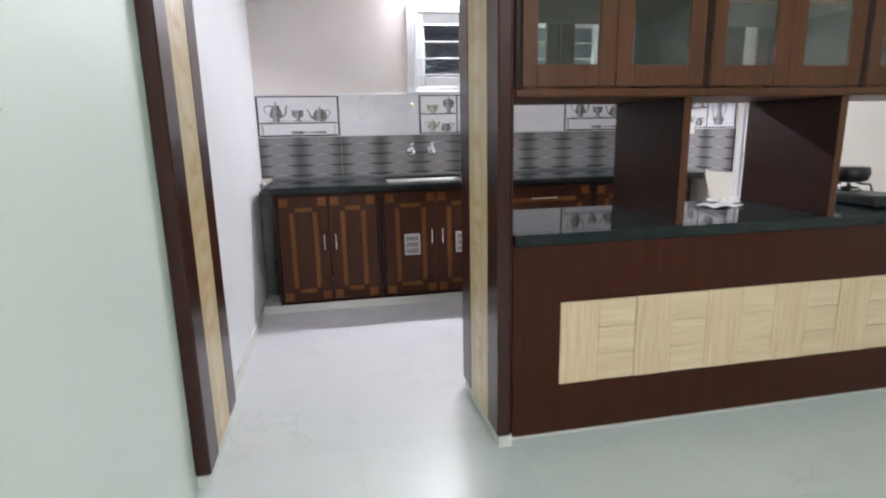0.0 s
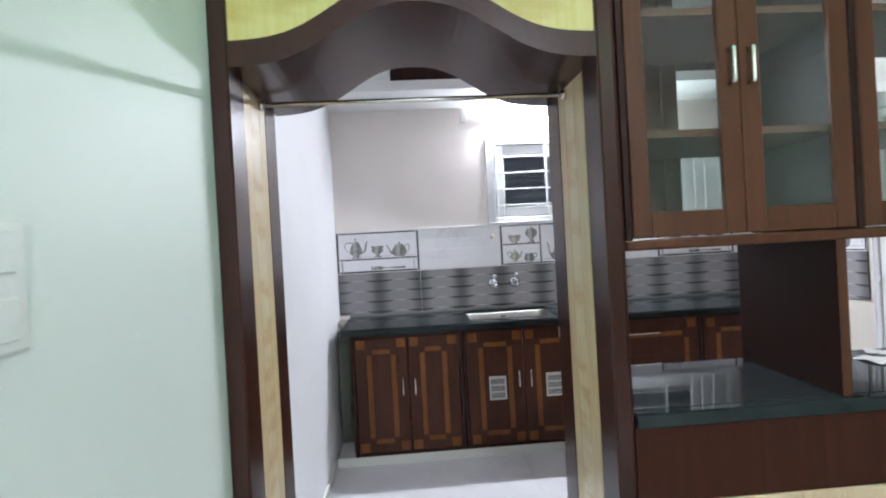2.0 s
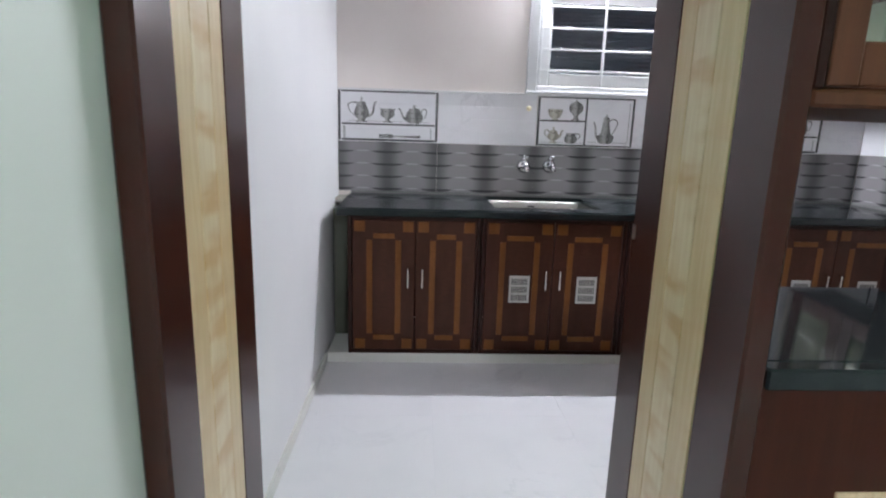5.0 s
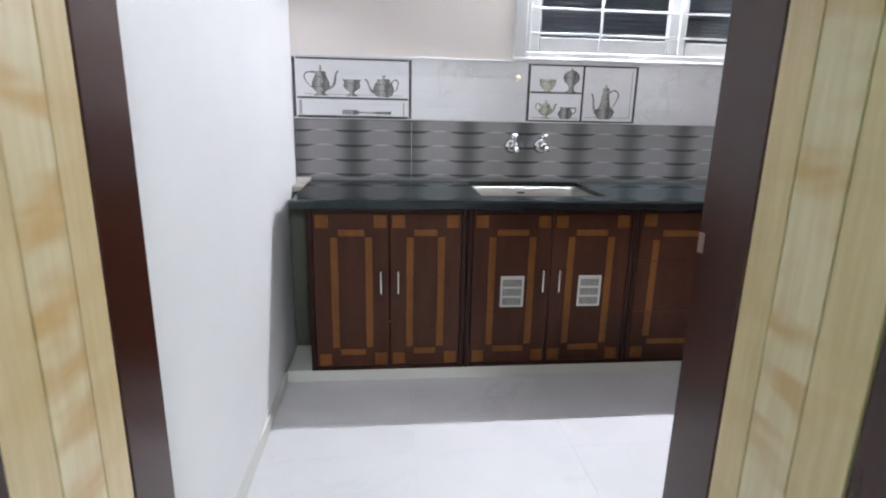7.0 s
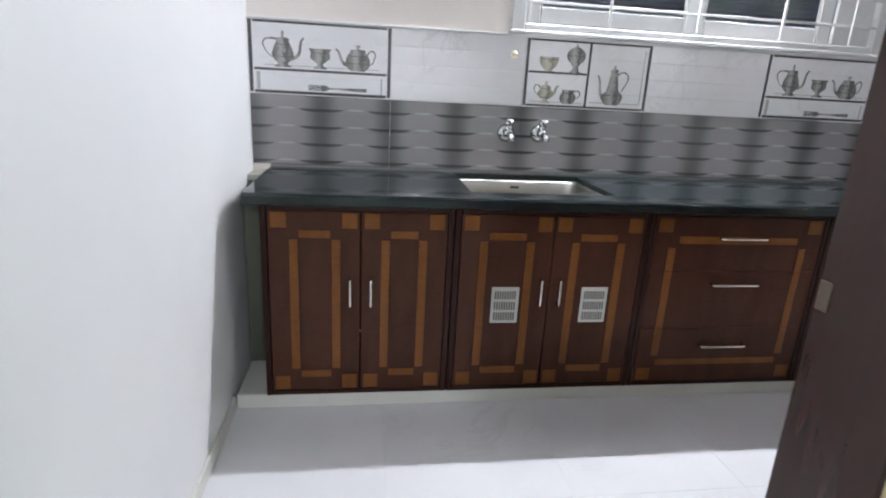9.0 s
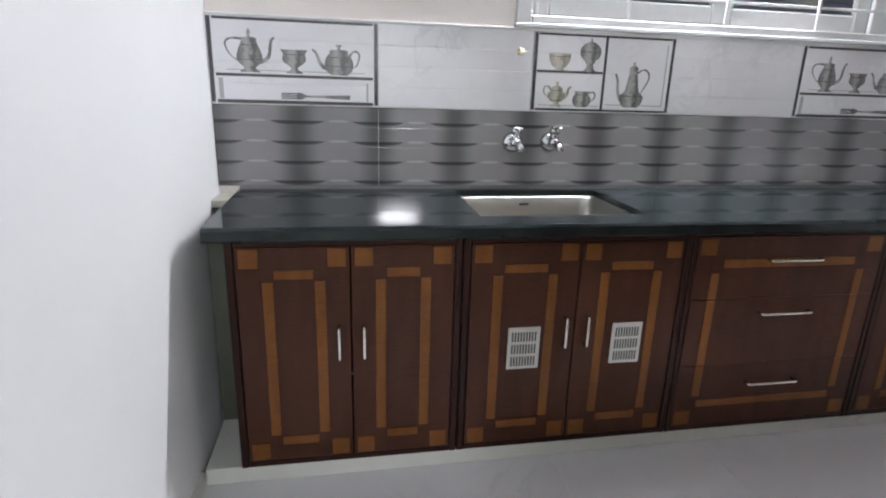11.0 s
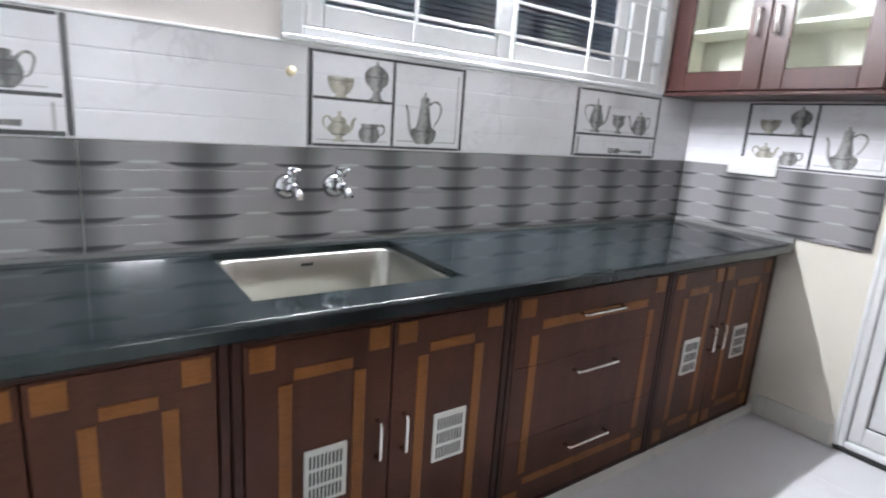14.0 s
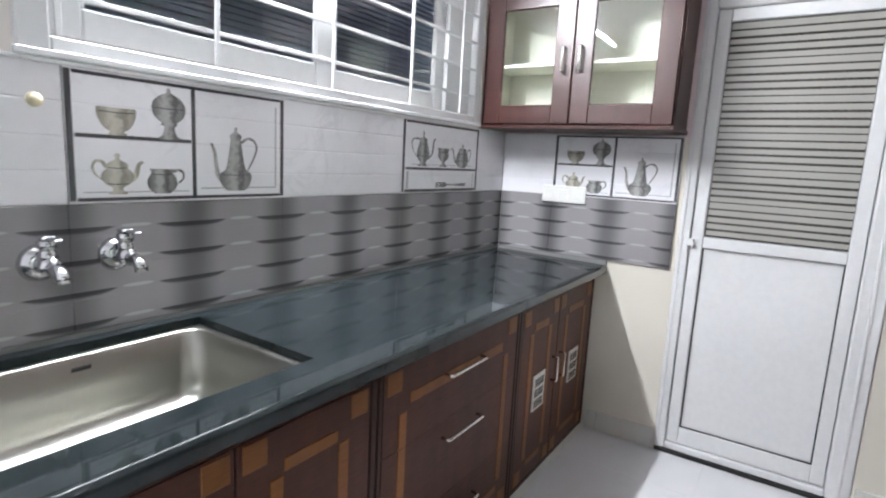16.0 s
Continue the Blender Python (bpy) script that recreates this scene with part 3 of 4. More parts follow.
for z in (1.625, 1.745, 1.865, 1.985):
    part("grille_bar", box(1.1875, 2.9315, -0.0155, -0.009, z - 0.006, z + 0.006, 0.0015), M_GRILLE, win)
for x in (1.2, 1.575, 2.005, 2.43, 2.80):
    part("grille_bar", box(x - 0.007, x + 0.007, -0.0235, -0.0165, 1.5375, 2.0745, 0.0015), M_GRILLE, win)

# ---- kitchen wall lamp, loft ----
tube = thing("tube_light", "lit white fluorescent tube light above kitchen window", "lamp", (1.76, -0.01, 2.22))
part("batten", box(1.14, 2.38, -0.022, -0.001, 2.222, 2.262, 0.003), M_PLASTIC, tube)
smooth(part("tube", rod((1.17, -0.043, 2.242), (2.35, -0.043, 2.242), 0.013, 12), M_TUBE_K, tube, "glowing white tube"))
for x in (1.146, 2.352):
    part("end_cap", box(x, x + 0.022, -0.06, -0.0225, 2.224, 2.26, 0.003), M_PLASTIC, tube)
jb = solo("junction_box", boxes([(0.955, 1.005, -0.022, -0.0005, 2.25, 2.34)], 0.003), M_PLASTIC, "small white plastic electrical junction box", "switch box")
loft = thing("loft_cabinet", "dark red-brown loft shutters under the ceiling", "cabinet", (1.85, -0.4, 2.425))
for i in range(4):
    a = 0.465 + i * 0.706
    part("shutter", box(a, a + 0.7, -0.495, -0.47, 2.427, TOP - 0.004, 0.003), M_CAB_EDGE, loft)
solo("wall_loft_side", box(KX, 0.462, -0.495, -0.44, 2.426, TOP - 0.001), M_CEIL, "white plastered loft side panel", "wall", "structure")

# ---- wall cabinet ----
wc = thing("wall_cabinet", "rosewood wall cabinet with glazed double doors", "cabinet", (3.15, -0.45, 1.505))
WX = 3.02
part("carcass", boxes([(WX + 0.02, KE, -0.9, -0.882, 1.505, 2.12), (WX + 0.02, KE, -0.018, -0.001, 1.505, 2.12), (WX + 0.02, KE, -0.882, -0.018, 2.102, 2.12)]), M_WCAB, wc)
part("interior", boxes([(KE - 0.012, KE - 0.002, -0.881, -0.019, 1.523, 2.10), (WX + 0.03, KE - 0.013, -0.881, -0.878, 1.524, 2.10), (WX + 0.03, KE - 0.013, -0.022, -0.019, 1.524, 2.10), (WX + 0.025, KE - 0.013, -0.877, -0.023, 1.5235, 1.527)]), M_CREAM_IN, wc, "cream laminate lining")
part("base_board", box(WX - 0.012, KE, -0.908, -0.001, 1.487, 1.5045, 0.003), M_WCAB, wc)
part("shelf", box(WX + 0.03, KE - 0.014, -0.876, -0.024, 1.77, 1.786), M_CREAM_IN, wc, "cream shelf board")
for a, b, hy in ((-0.45, -0.02, -0.412), (-0.892, -0.455, -0.49)):
    f = 0.085
    d = part("door", boxes([(WX, WX + 0.02, a, a + f, 1.51, 2.105), (WX, WX + 0.02, b - f, b, 1.51, 2.105), (WX + 0.001, WX + 0.019, a + f, b - f, 1.51, 1.51 + f), (WX + 0.001, WX + 0.019, a + f, b - f, 2.02, 2.105)], 0.003), M_WCAB, wc)
    g = part("pane", box(WX + 0.008, WX + 0.012, a + f - 0.006, b - f + 0.006, 1.59, 2.026), M_CLEAR, d)
    g.visible_shadow = False
    bow_handle((WX, hy, 1.735), (WX, hy, 1.838), (-0.024, 0, 0), d, 0.006)

# ---- east door ----
door = thing("door_1", "white utility door with striped glass above solid panel", "door", (KE, -1.3, 0), "", "structure")
ring_y = lambda name, y0, y1, x0, x1, z0, z1, w, wb, mat, bev=0.004: part(name, boxes([(x0, x1, y0, y0 + w, z0, z1), (x0, x1, y1 - w, y1, z0, z1), (x0 + 0.001, x1 - 0.001, y0 + w, y1 - w, z0, z0 + wb), (x0 + 0.001, x1 - 0.001, y0 + w, y1 - w, z1 - w, z1)], bev), mat, door)
part("door_frame", boxes([(KE - 0.008, KE + 0.07, -1.688, -1.601, 0.022, 2.068), (KE - 0.008, KE + 0.07, -0.97, -0.922, 0.022, 2.068), (KE - 0.007, KE + 0.069, -1.601, -0.97, 0.022, 0.054), (KE - 0.007, KE + 0.069, -1.601, -0.97, 2.01, 2.068)], 0.005), M_UPVC_DOOR, door)
part("frame_bead", boxes([(KE - 0.013, KE - 0.009, -1.652, -1.64, 0.022, 2.05), (KE - 0.013, KE - 0.009, -0.942, -0.934, 0.022, 2.05)], 0.0015), M_UPVC_DOOR, door)
leaf = ring_y("door_leaf", -1.597, -0.974, KE + 0.004, KE + 0.05, 0.058, 2.006, 0.05, 0.08, M_UPVC_DOOR)
part("mid_rail", box(KE + 0.002, KE + 0.052, -1.546, -1.025, 0.995, 1.045, 0.004), M_UPVC_DOOR, door)
part("lower_panel", box(KE + 0.018, KE + 0.034, -1.541, -1.03, 0.142, 0.992), M_UPVC_DOOR, door)
part("gasket", boxes([(KE + 0.012, KE + 0.02, -1.546, -1.541, 0.138, 0.995), (KE + 0.012, KE + 0.02, -1.03, -1.025, 0.138, 0.995), (KE + 0.012, KE + 0.02, -1.541, -1.03, 0.138, 0.143)]), M_RUBBER, door)
gl = part("glass_panel", box(KE + 0.022, KE + 0.03, -1.546, -1.025, 1.046, 1.955), M_SMOKE, door, "smoked glass with pale stripes")
for i in range(30):
    part("stripe", box(KE + 0.0195, KE + 0.0225, -1.544, -1.027, 1.055 + i * 0.03, 1.055 + i * 0.03 + (0.020, 0.0225, 0.0205, 0.0245, 0.0195)[(i * 7) % 5]), M_STRIPE, gl)
part("threshold", box(KE - 0.01, KE + 0.09, -1.688, -0.927, -0.002, 0.02, 0.003), M_RUBBER, door)
part("latch", box(KE - 0.018, KE - 0.006, -0.99, -0.96, 1.0, 1.035, 0.003), M_UPVC_DOOR, door)
solo("wall_door_back", box(KE + 0.19, KE + 0.2, -1.69, -0.925, 0, 2.07), M_NIGHT, "dark utility space behind the door", "wall", "structure")

# ---- archway ----
arch = thing("archway", "dark mahogany arched opening lined with cream onyx strips", "archway", (0.55, -2.18, 0))


def ogee(x):
    return 1.864 + 0.168 * math.exp(-abs((x - 0.565) / 0.27) ** 2.6)


JB, JC1, JC2 = 0.05, -2.338, -2.075
FACE = PF - 0.038
for side, xr, xo, xc in ((1, JW, 0.0005, -0.027), (-1, JE, 1.13, 1.147)):
    lo, hi = sorted((xr, xo))
    part("casing", box(lo, hi, FACE, JC1, JB, 2.42, 0.006), M_ARCH, arch)
    slip = 0.0 if side == 1 else -0.012
    lo, hi = sorted((xr - side * 0.011 + slip + (0.005 if side == 1 else 0.0), xc))
    part("back_casing", box(lo, hi, JC2, PB - 0.004, JB, 2.42, 0.005), M_ARCH, arch)
    lo, hi = sorted((xr - side * 0.007 + slip * 0.6, xc))
    for ya, yb in ((JC1, -2.247), (-2.246, -2.149), (-2.148, JC2)):
        part("onyx_strip", box(lo, hi, ya + 0.0012, yb - 0.0012, JB, 1.885, 0.0015), M_AMBER if ya == -2.246 else M_CREAM, arch, "cream onyx lining strip")
part("putty_patch", box(JE - 0.0038, JE - 0.0012, -1.950, -1.931, 0.972, 1.012, 0.001), M_PUTTY, arch, "pale filled patch in the casing")
xs = [JW + (JE - JW) * k / 40 for k in range(41)]
low = [(x, ogee(x)) for x in xs]
up = [(x, ogee(x) + 0.072) for x in xs]
part("arch_band", strip_solid(low, up, FACE + 0.004, FACE + 0.03), M_ARCH, arch)
part("soffit", strip_solid(low, [(x, z + 0.012) for x, z in low], FACE + 0.031, PB - 0.03), M_ARCH, arch)
part("back_band", strip_solid(low, [(x, 2.42) for x in xs], PB - 0.029, PB - 0.006), M_ARCH, arch)
part("onyx_panel", strip_solid([(x, z + 0.001) for x, z in up], [(x, 2.40) for x in xs], FACE + 0.016, FACE + 0.028), M_YELLOW, arch, "mottled yellow onyx panel")
part("head_rail", box(0.001, 1.13, FACE + 0.0, FACE + 0.03, 2.421, 2.5, 0.004), M_ARCH, arch)
solo("plinth_jamb", boxes([(JE + 0.008, 1.14, FACE + 0.012, PB - 0.01, 0, 0.049), (0.001, JW - 0.01, FACE + 0.012, PB - 0.01, 0, 0.049)]), M_PLINTH, "white stone block under the arch casing", "plinth", "structure")
rail = thing("curtain_rod", "thin steel curtain rod across the arched opening", "curtain rod", (0.55, -2.16, 1.842))
smooth(part("rod", rod((JW + 0.004, -2.16, 1.844), (JE - 0.004, -2.16, 1.844), 0.008, 14), M_HANDLE, rail))
for x in (JW + 0.006, JE - 0.006):
    smooth(part("bracket", rod((x - 0.006, -2.16, 1.844), (x + 0.006, -2.16, 1.844), 0.018, 16), M_HANDLE, rail))

# ---- bar counter between hall and kitchen ----
BX0, BX1 = 1.15, 3.285
BT = 0.832
bar = thing("bar_counter", "mahogany breakfast bar with pale wood inlay panel", "counter", (2.2, -2.18, 0))
part("front_panel", boxes([(BX0, 1.338, PF, PF + 0.02, 0.02, BT - 0.046), (1.338, BX1, PF, PF + 0.02, 0.556, BT - 0.046), (1.338, BX1, PF, PF + 0.02, 0.02, 0.222)], 0.0), M_BAR, bar)
part("back_panel", box(BX0, BX1, PB - 0.03, PB - 0.012, 0.02, BT - 0.046), M_BAR, bar)
part("end_panel", box(1.1305, BX0 - 0.0005, PF + 0.002, PB - 0.012, 0.02, 2.42, 0.003), M_BAR, bar)
for i in range(12):
    xa = 1.339 + i * 0.1575
    xb = xa + 0.156
    if i % 2 == 0:
        part("panel_piece", box(xa, xb, PF - 0.004, PF + 0.014, 0.223, 0.555, 0.002), M_PANEL_A, bar, "upright-grained pale panel")
    else:
        for k in range(3):
            za = 0.223 + k * 0.1107
            part("panel_piece", box(xa, xb, PF - 0.0035, PF + 0.014, za + 0.0005, za + 0.1095, 0.003), M_PANEL_B, bar, "cross-grained pale panel")
solo("plinth_bar", box(1.142, BX1, PF + 0.012, PB - 0.03, 0, 0.0195), M_PLINTH, "white stone plinth under breakfast bar", "plinth", "structure")
bt = thing("granite_counter", "polished black granite slab on the breakfast bar", "worktop", (2.2, -2.18, BT - 0.045))
part("slab", fall(box(BX0 + 0.001, BX1, PF + 0.03, PB + 0.005, BT - 0.022, BT, 0.002), PF + 0.3, 0.026), M_GRANITE, bt)
part("front_edge", fall(box(BX0 + 0.001, BX1, PF - 0.012, PF + 0.0298, BT - 0.045, BT, 0.005), PF + 0.3, 0.026), M_GRANITE, bt)

hutch = thing("display_unit", "brown display unit with glazed doors over breakfast bar", "cabinet", (2.2, -2.18, BT))
HZ0, HZ1 = 1.335, 2.415
for x in (1.81, 2.50):
    d = part("divider", box(x, x + 0.03, PF + 0.0135, PB - 0.012, BT - 0.007, 1.3015, 0.002), M_CAB_EDGE, hutch)
    part("edge_band", box(x - 0.0005, x + 0.0305, PF + 0.012, PF + 0.0132, BT - 0.007, 1.3015), M_DOORW, d, "lighter brown edge band")
part("bottom_board", box(BX0, BX1, PF - 0.006, PB - 0.006, 1.302, HZ0 - 0.003, 0.006), M_DOORW, hutch)
part("top_board", box(BX0, BX1, PF + 0.001, PB - 0.012, 2.39, HZ1), M_DOORW, hutch)
for x in (BX0, 1.872, 2.56, 3.26):
    part("upright", box(x, x + 0.022, PF - 0.004, PB - 0.012, HZ0 - 0.0025, 2.389, 0.003), M_CAB_EDGE, hutch)
for a, b in ((1.173, 1.871), (1.895, 2.559), (2.583, 3.259)):
    part("shelf", box(a, b, PF + 0.03, PB - 0.04, 1.635, 1.657), M_DOORW, hutch)
    part("shelf", box(a, b, PF + 0.03, PB - 0.04, 2.0, 2.022), M_DOORW, hutch)
    mid = (a + b) / 2
    for ya, yb in ((PF - 0.002, PF + 0.02), (PB - 0.034, PB - 0.013)):
        for k, (xa, xb) in enumerate(((a + 0.003, mid - 0.001), (mid + 0.001, b - 0.003))):
            f = 0.056 if k == 0 else 0.066
            fl = 0.056 if k == 0 else 0.064
            d = part("door", boxes([(xa, xa + fl, ya, yb, HZ0 + 0.003, 2.385), (xb - 0.062, xb, ya, yb, HZ0 + 0.003, 2.385), (xa + fl, xb - 0.062, ya + 0.001, yb - 0.001, HZ0 + 0.003, 1.412), (xa + fl, xb - 0.062, ya + 0.001, yb - 0.001, 2.31, 2.385)], 0.003), M_DOORW, hutch)
            g = part("pane", box(xa + fl - 0.006, xb - 0.056, (ya + yb) / 2 - 0.002, (ya + yb) / 2 + 0.002, 1.406, 2.316), M_HUTCH_PANE, d)
            g.visible_shadow = False
            if ya < PF + 0.01:
                hx = mid - 0.03 if k == 0 else mid + 0.03
                bow_handle((hx, ya, 1.783), (hx, ya, 1.883), (0, -0.026, 0), d, 0.007)

# ---- things on the bar ----
papers = thing("paper_stack", "crumpled white papers lying on the black bar top", "papers", (2.3, -2.0, BT))
for i, (x, y, a, w) in enumerate(((2.27, -2.08, 8, 0.085), (2.34, -2.02, -24, 0.07))):
    b = bmesh.new()
    bmesh.ops.create_grid(b, x_segments=12, y_segments=8, size=1.0)
    for v in b.verts:
        v.co.x, v.co.y = v.co.x * w, v.co.y * w * 0.68
        v.co.z = 0.006 + i * 0.008 + 0.005 * math.sin(v.co.x * 46 + i) * math.cos(v.co.y * 60) + 0.02 * max(0.0, v.co.x / w + v.co.y / w - 0.9)
    bmesh.ops.solidify(b, geom=b.faces[:], thickness=0.0006)
    bmesh.ops.transform(b, matrix=pose(x, y, BT + 0.0005, 0, 0, a), verts=b.verts)
    part("sheet", b, M_PAPER, papers, "crumpled white sheet")
stove = thing("gas_stove", "black glass-topped gas stove on the bar top", "stove", (3.12, -2.15, BT))
part("body", box(2.83, 3.015, -2.35, -1.98, BT + 0.0005, BT + 0.05, 0.008), M_BLACK, stove)
smooth(part("burner", lathe([(0.05, 0), (0.05, 0.012), (0.035, 0.02), (0.012, 0.022)], (2.93, -2.12, BT + 0.0505)), M_CHROME, stove))
for k in range(4):
    a = radians(45 + 90 * k)
    part("pan_support", pipe([(2.93 + 0.09 * math.cos(a), -2.12 + 0.09 * math.sin(a), BT + 0.051), (2.93 + 0.08 * math.cos(a), -2.12 + 0.08 * math.sin(a), BT + 0.082), (2.93 + 0.03 * math.cos(a), -2.12 + 0.03 * math.sin(a), BT + 0.085)], 0.005, 8), M_BLACK, stove)
pot = thing("cooking_pot", "small dark cooking pot on the gas stove", "pot", (2.93, -2.12, BT + 0.09))
smooth(part("body", lathe([(0.04, 0.0905), (0.07, 0.1), (0.08, 0.13), (0.075, 0.16), (0.07, 0.162)], (2.93, -2.12, BT)), M_BLACK, pot))

# ---- electrical fittings ----


def switch_plate(name, label, base, size, normal_axis, rockers):
    t = thing(name, label, "switch", base)
    bx, by, bz = base
    w, h = size
    if normal_axis == "-x":
        part("plate", box(bx - 0.012, bx, by - w / 2, by + w / 2, bz - h / 2, bz + h / 2, 0.004), M_PLASTIC, t)
        for k in range(rockers):
            yy = by - w / 2 + (k + 0.5) * w / rockers
            part("rocker", box(bx - 0.0165, bx - 0.0118, yy - 0.32 * w / rockers, yy + 0.32 * w / rockers, bz - h * 0.28, bz + h * 0.28, 0.002), M_PLASTIC, t)
    else:
        part("plate", box(bx, bx + 0.012, by - w / 2, by + w / 2, bz - h / 2, bz + h / 2, 0.004), M_PLASTIC, t)
        for k in range(rockers):
            zz = bz - h / 2 + (k + 0.5) * h / rockers
            part("rocker", box(bx + 0.0118, bx + 0.0165, by - w * 0.3, by + w * 0.3, zz - 0.32 * h / rockers, zz + 0.32 * h / rockers, 0.002), M_PLASTIC, t)
    return t


switch_plate("switch_board", "white plastic switch board on grey tiles", (KE - 0.012, -0.366, 1.185), (0.228, 0.085), "-x", 3)
switch_plate("switch_board", "white plastic switch board on pale green wall", (HALL_W, -3.3, 1.325), (0.12, 0.17), "+x", 2)
cap = thing("pipe_plug", "small round cream pipe plug in wall tile", "pipe plug", (1.151, -0.011, 1.402))
pl = bmesh.new()
bmesh.ops.create_cone(pl, cap_ends=True, segments=20, radius1=0.016, radius2=0.012, depth=0.014, matrix=Matrix.Translation((1.151, -0.0185, 1.402)) @ pose(0, 0, 0, 90))
smooth(part("cap", pl, M_CAP, cap))
stub = thing("waste_pipe", "short dark plastic pipe beside base cabinet", "pipe", (0.1, -0.33, 0.3))
smooth(part("pipe", pipe([(0.126, -0.335, 0.345), (0.112, -0.335, 0.342), (0.1, -0.337, 0.328), (0.094, -0.34, 0.3)], 0.012, 10), M_BLACK, stub))

ht = thing("light_panel", "lit white rectangular light panel on the hall wall", "lamp", (1.31, HALL_S, 2.6))
part("frame", boxes([(0.985, 1.0, HALL_S + 0.0005, HALL_S + 0.03, 2.465, 2.735), (1.62, 1.635, HALL_S + 0.0005, HALL_S + 0.03, 2.465, 2.735), (1.0, 1.62, HALL_S + 0.0005, HALL_S + 0.029, 2.465, 2.48), (1.0, 1.62, HALL_S + 0.0005, HALL_S + 0.029, 2.72, 2.735)], 0.003), M_PLASTIC, ht)
part("diffuser", box(1.0005, 1.6195, HALL_S + 0.002, HALL_S + 0.026, 2.4805, 2.7195), M_PANEL_H, ht, "glowing white diffuser")
for x, y in ((0.5, -3.0), (2.3, -3.4), (2.3, -5.2)):
    s = thing("ceiling_spot", "small round green ceiling LED spot", "lamp", (x, y, TOP), "green ceiling spots")
    smooth(part("rim", lathe([(0.045, -0.008), (0.05, -0.004), (0.05, -0.0005)], (x, y, TOP)), M_PLASTIC, s))
    part("led", lathe([(0.035, -0.011), (0.035, -0.0085)], (x, y, TOP)), M_SPOT, s, "glowing green LED")

# ---- tiles ----


def flat_shape(points, y):
    bm = bmesh.new()
    a = [bm.verts.new((x, y, z)) for x, z in points]
    b = [bm.verts.new((x, y + 0.0004, z)) for x, z in points]
    bm.faces.new(a)
    for k in range(len(a)):
        bm.faces.new((a[k], b[k], b[(k + 1) % len(a)], a[(k + 1) % len(a)]))
    return bm


def stroke(path, width):
    """Outline of a drawn line that tapers to its end."""
    left, right = [], []
    for i, (x, z) in enumerate(path):
        ax, az = path[max(i - 1, 0)]
        bx, bz = path[min(i + 1, len(path) - 1)]
        d = math.hypot(bx - ax, bz - az) or 1
        w = width * (1 - 0.55 * i / (len(path) - 1)) / 2
        left.append((x - (bz - az) / d * w, z + (bx - ax) / d * w))
        right.append((x + (bz - az) / d * w, z - (bx - ax) / d * w))
    return left + right[::-1]


# vessel outlines in millimetres: (height, half width), then spout and handle lines from the foot's middle
POT_TALL = [(0, 35), (4, 33), (10, 23), (17, 21), (28, 34), (43, 43), (55, 44), (74, 39), (92, 31), (106, 26), (114, 27), (118, 18), (121, 5), (132, 6), (140, 5), (148, 1)]
POT_TALL_SPOUT = [(33, 36), (55, 44), (68, 60), (73, 88), (78, 110), (88, 121)]
POT_TALL_HANDLE = [(-24, 112), (-46, 114), (-68, 111), (-80, 98), (-77, 78), (-63, 56), (-43, 39)]
CUP = [(0, 28), (4, 28), (9, 18), (17, 11), (23, 15), (30, 25), (40, 38), (52, 42), (65, 39), (74, 42), (80, 47), (82, 46)]
POT_ROUND = [(0, 28), (4, 34), (15, 46), (31, 52), (46, 51), (62, 45), (73, 37), (77, 31), (80, 34), (85, 32), (88, 27), (90, 6), (98, 6), (103, 11), (107, 8)]
POT_ROUND_SPOUT = [(-38, 22), (-58, 28), (-70, 44), (-76, 62), (-83, 78), (-95, 86)]
POT_ROUND_HANDLE = [(40, 68), (48, 80), (62, 86), (74, 74), (70, 51), (62, 34), (46, 25)]
URN = [(0, 27), (5, 28), (9, 20), (20, 15), (32, 14), (36, 22), (42, 20), (50, 32), (62, 41), (76, 44), (88, 42), (97, 36), (104, 28), (111, 16), (115, 6), (122, 5), (127, 2)]
BOWL = [(0, 19), (4, 21), (9, 15), (17, 29), (34, 40), (53, 45), (64, 44)]
POT_SMALL = [(0, 21), (4, 22), (8, 13), (16, 12), (24, 27), (36, 36), (47, 37), (56, 30), (62, 24), (68, 25), (74, 21), (80, 9), (86, 4), (92, 7), (97, 2)]
POT_SMALL_SPOUT = [(30, 34), (41, 44), (46, 60), (51, 72), (60, 78)]
POT_SMALL_HANDLE = [(-24, 62), (-34, 76), (-47, 78), (-55, 66), (-50, 48), (-33, 34)]
JUG = [(0, 19), (3, 24), (12, 34), (25, 39), (38, 37), (48, 30), (55, 28), (62, 33)]
JUG_HANDLE = [(30, 55), (44, 60), (56, 52), (54, 36), (36, 22)]
EWER = [(0, 27), (3, 33), (14, 44), (30, 51), (44, 52), (52, 45), (57, 36), (70, 29), (95, 24), (120, 20), (142, 17), (154, 19), (160, 12), (166, 4), (172, 6), (178, 1)]
EWER_SPOUT = [(-40, 24), (-56, 44), (-63, 72), (-66, 104), (-77, 130)]
EWER_HANDLE = [(18, 136), (42, 149), (64, 140), (70, 118), (58, 88), (42, 62), (36, 46)]


def eased(points, n=3):
    """The line drawn as a soft curve through its points."""
    out = []
    for k in range(len(points) - 1):
        a, b, c, d = points[max(k - 1, 0)], points[k], points[k + 1], points[min(k + 2, len(points) - 1)]
        for q in range(n):
            u = q / n
            out.append(tuple(0.5 * (2 * b[e] + (c[e] - a[e]) * u + (2 * a[e] - 5 * b[e] + 4 * c[e] - d[e]) * u * u + (3 * b[e] - a[e] - 3 * c[e] + d[e]) * u ** 3) for e in (0, 1)))
    return out + [points[-1]]


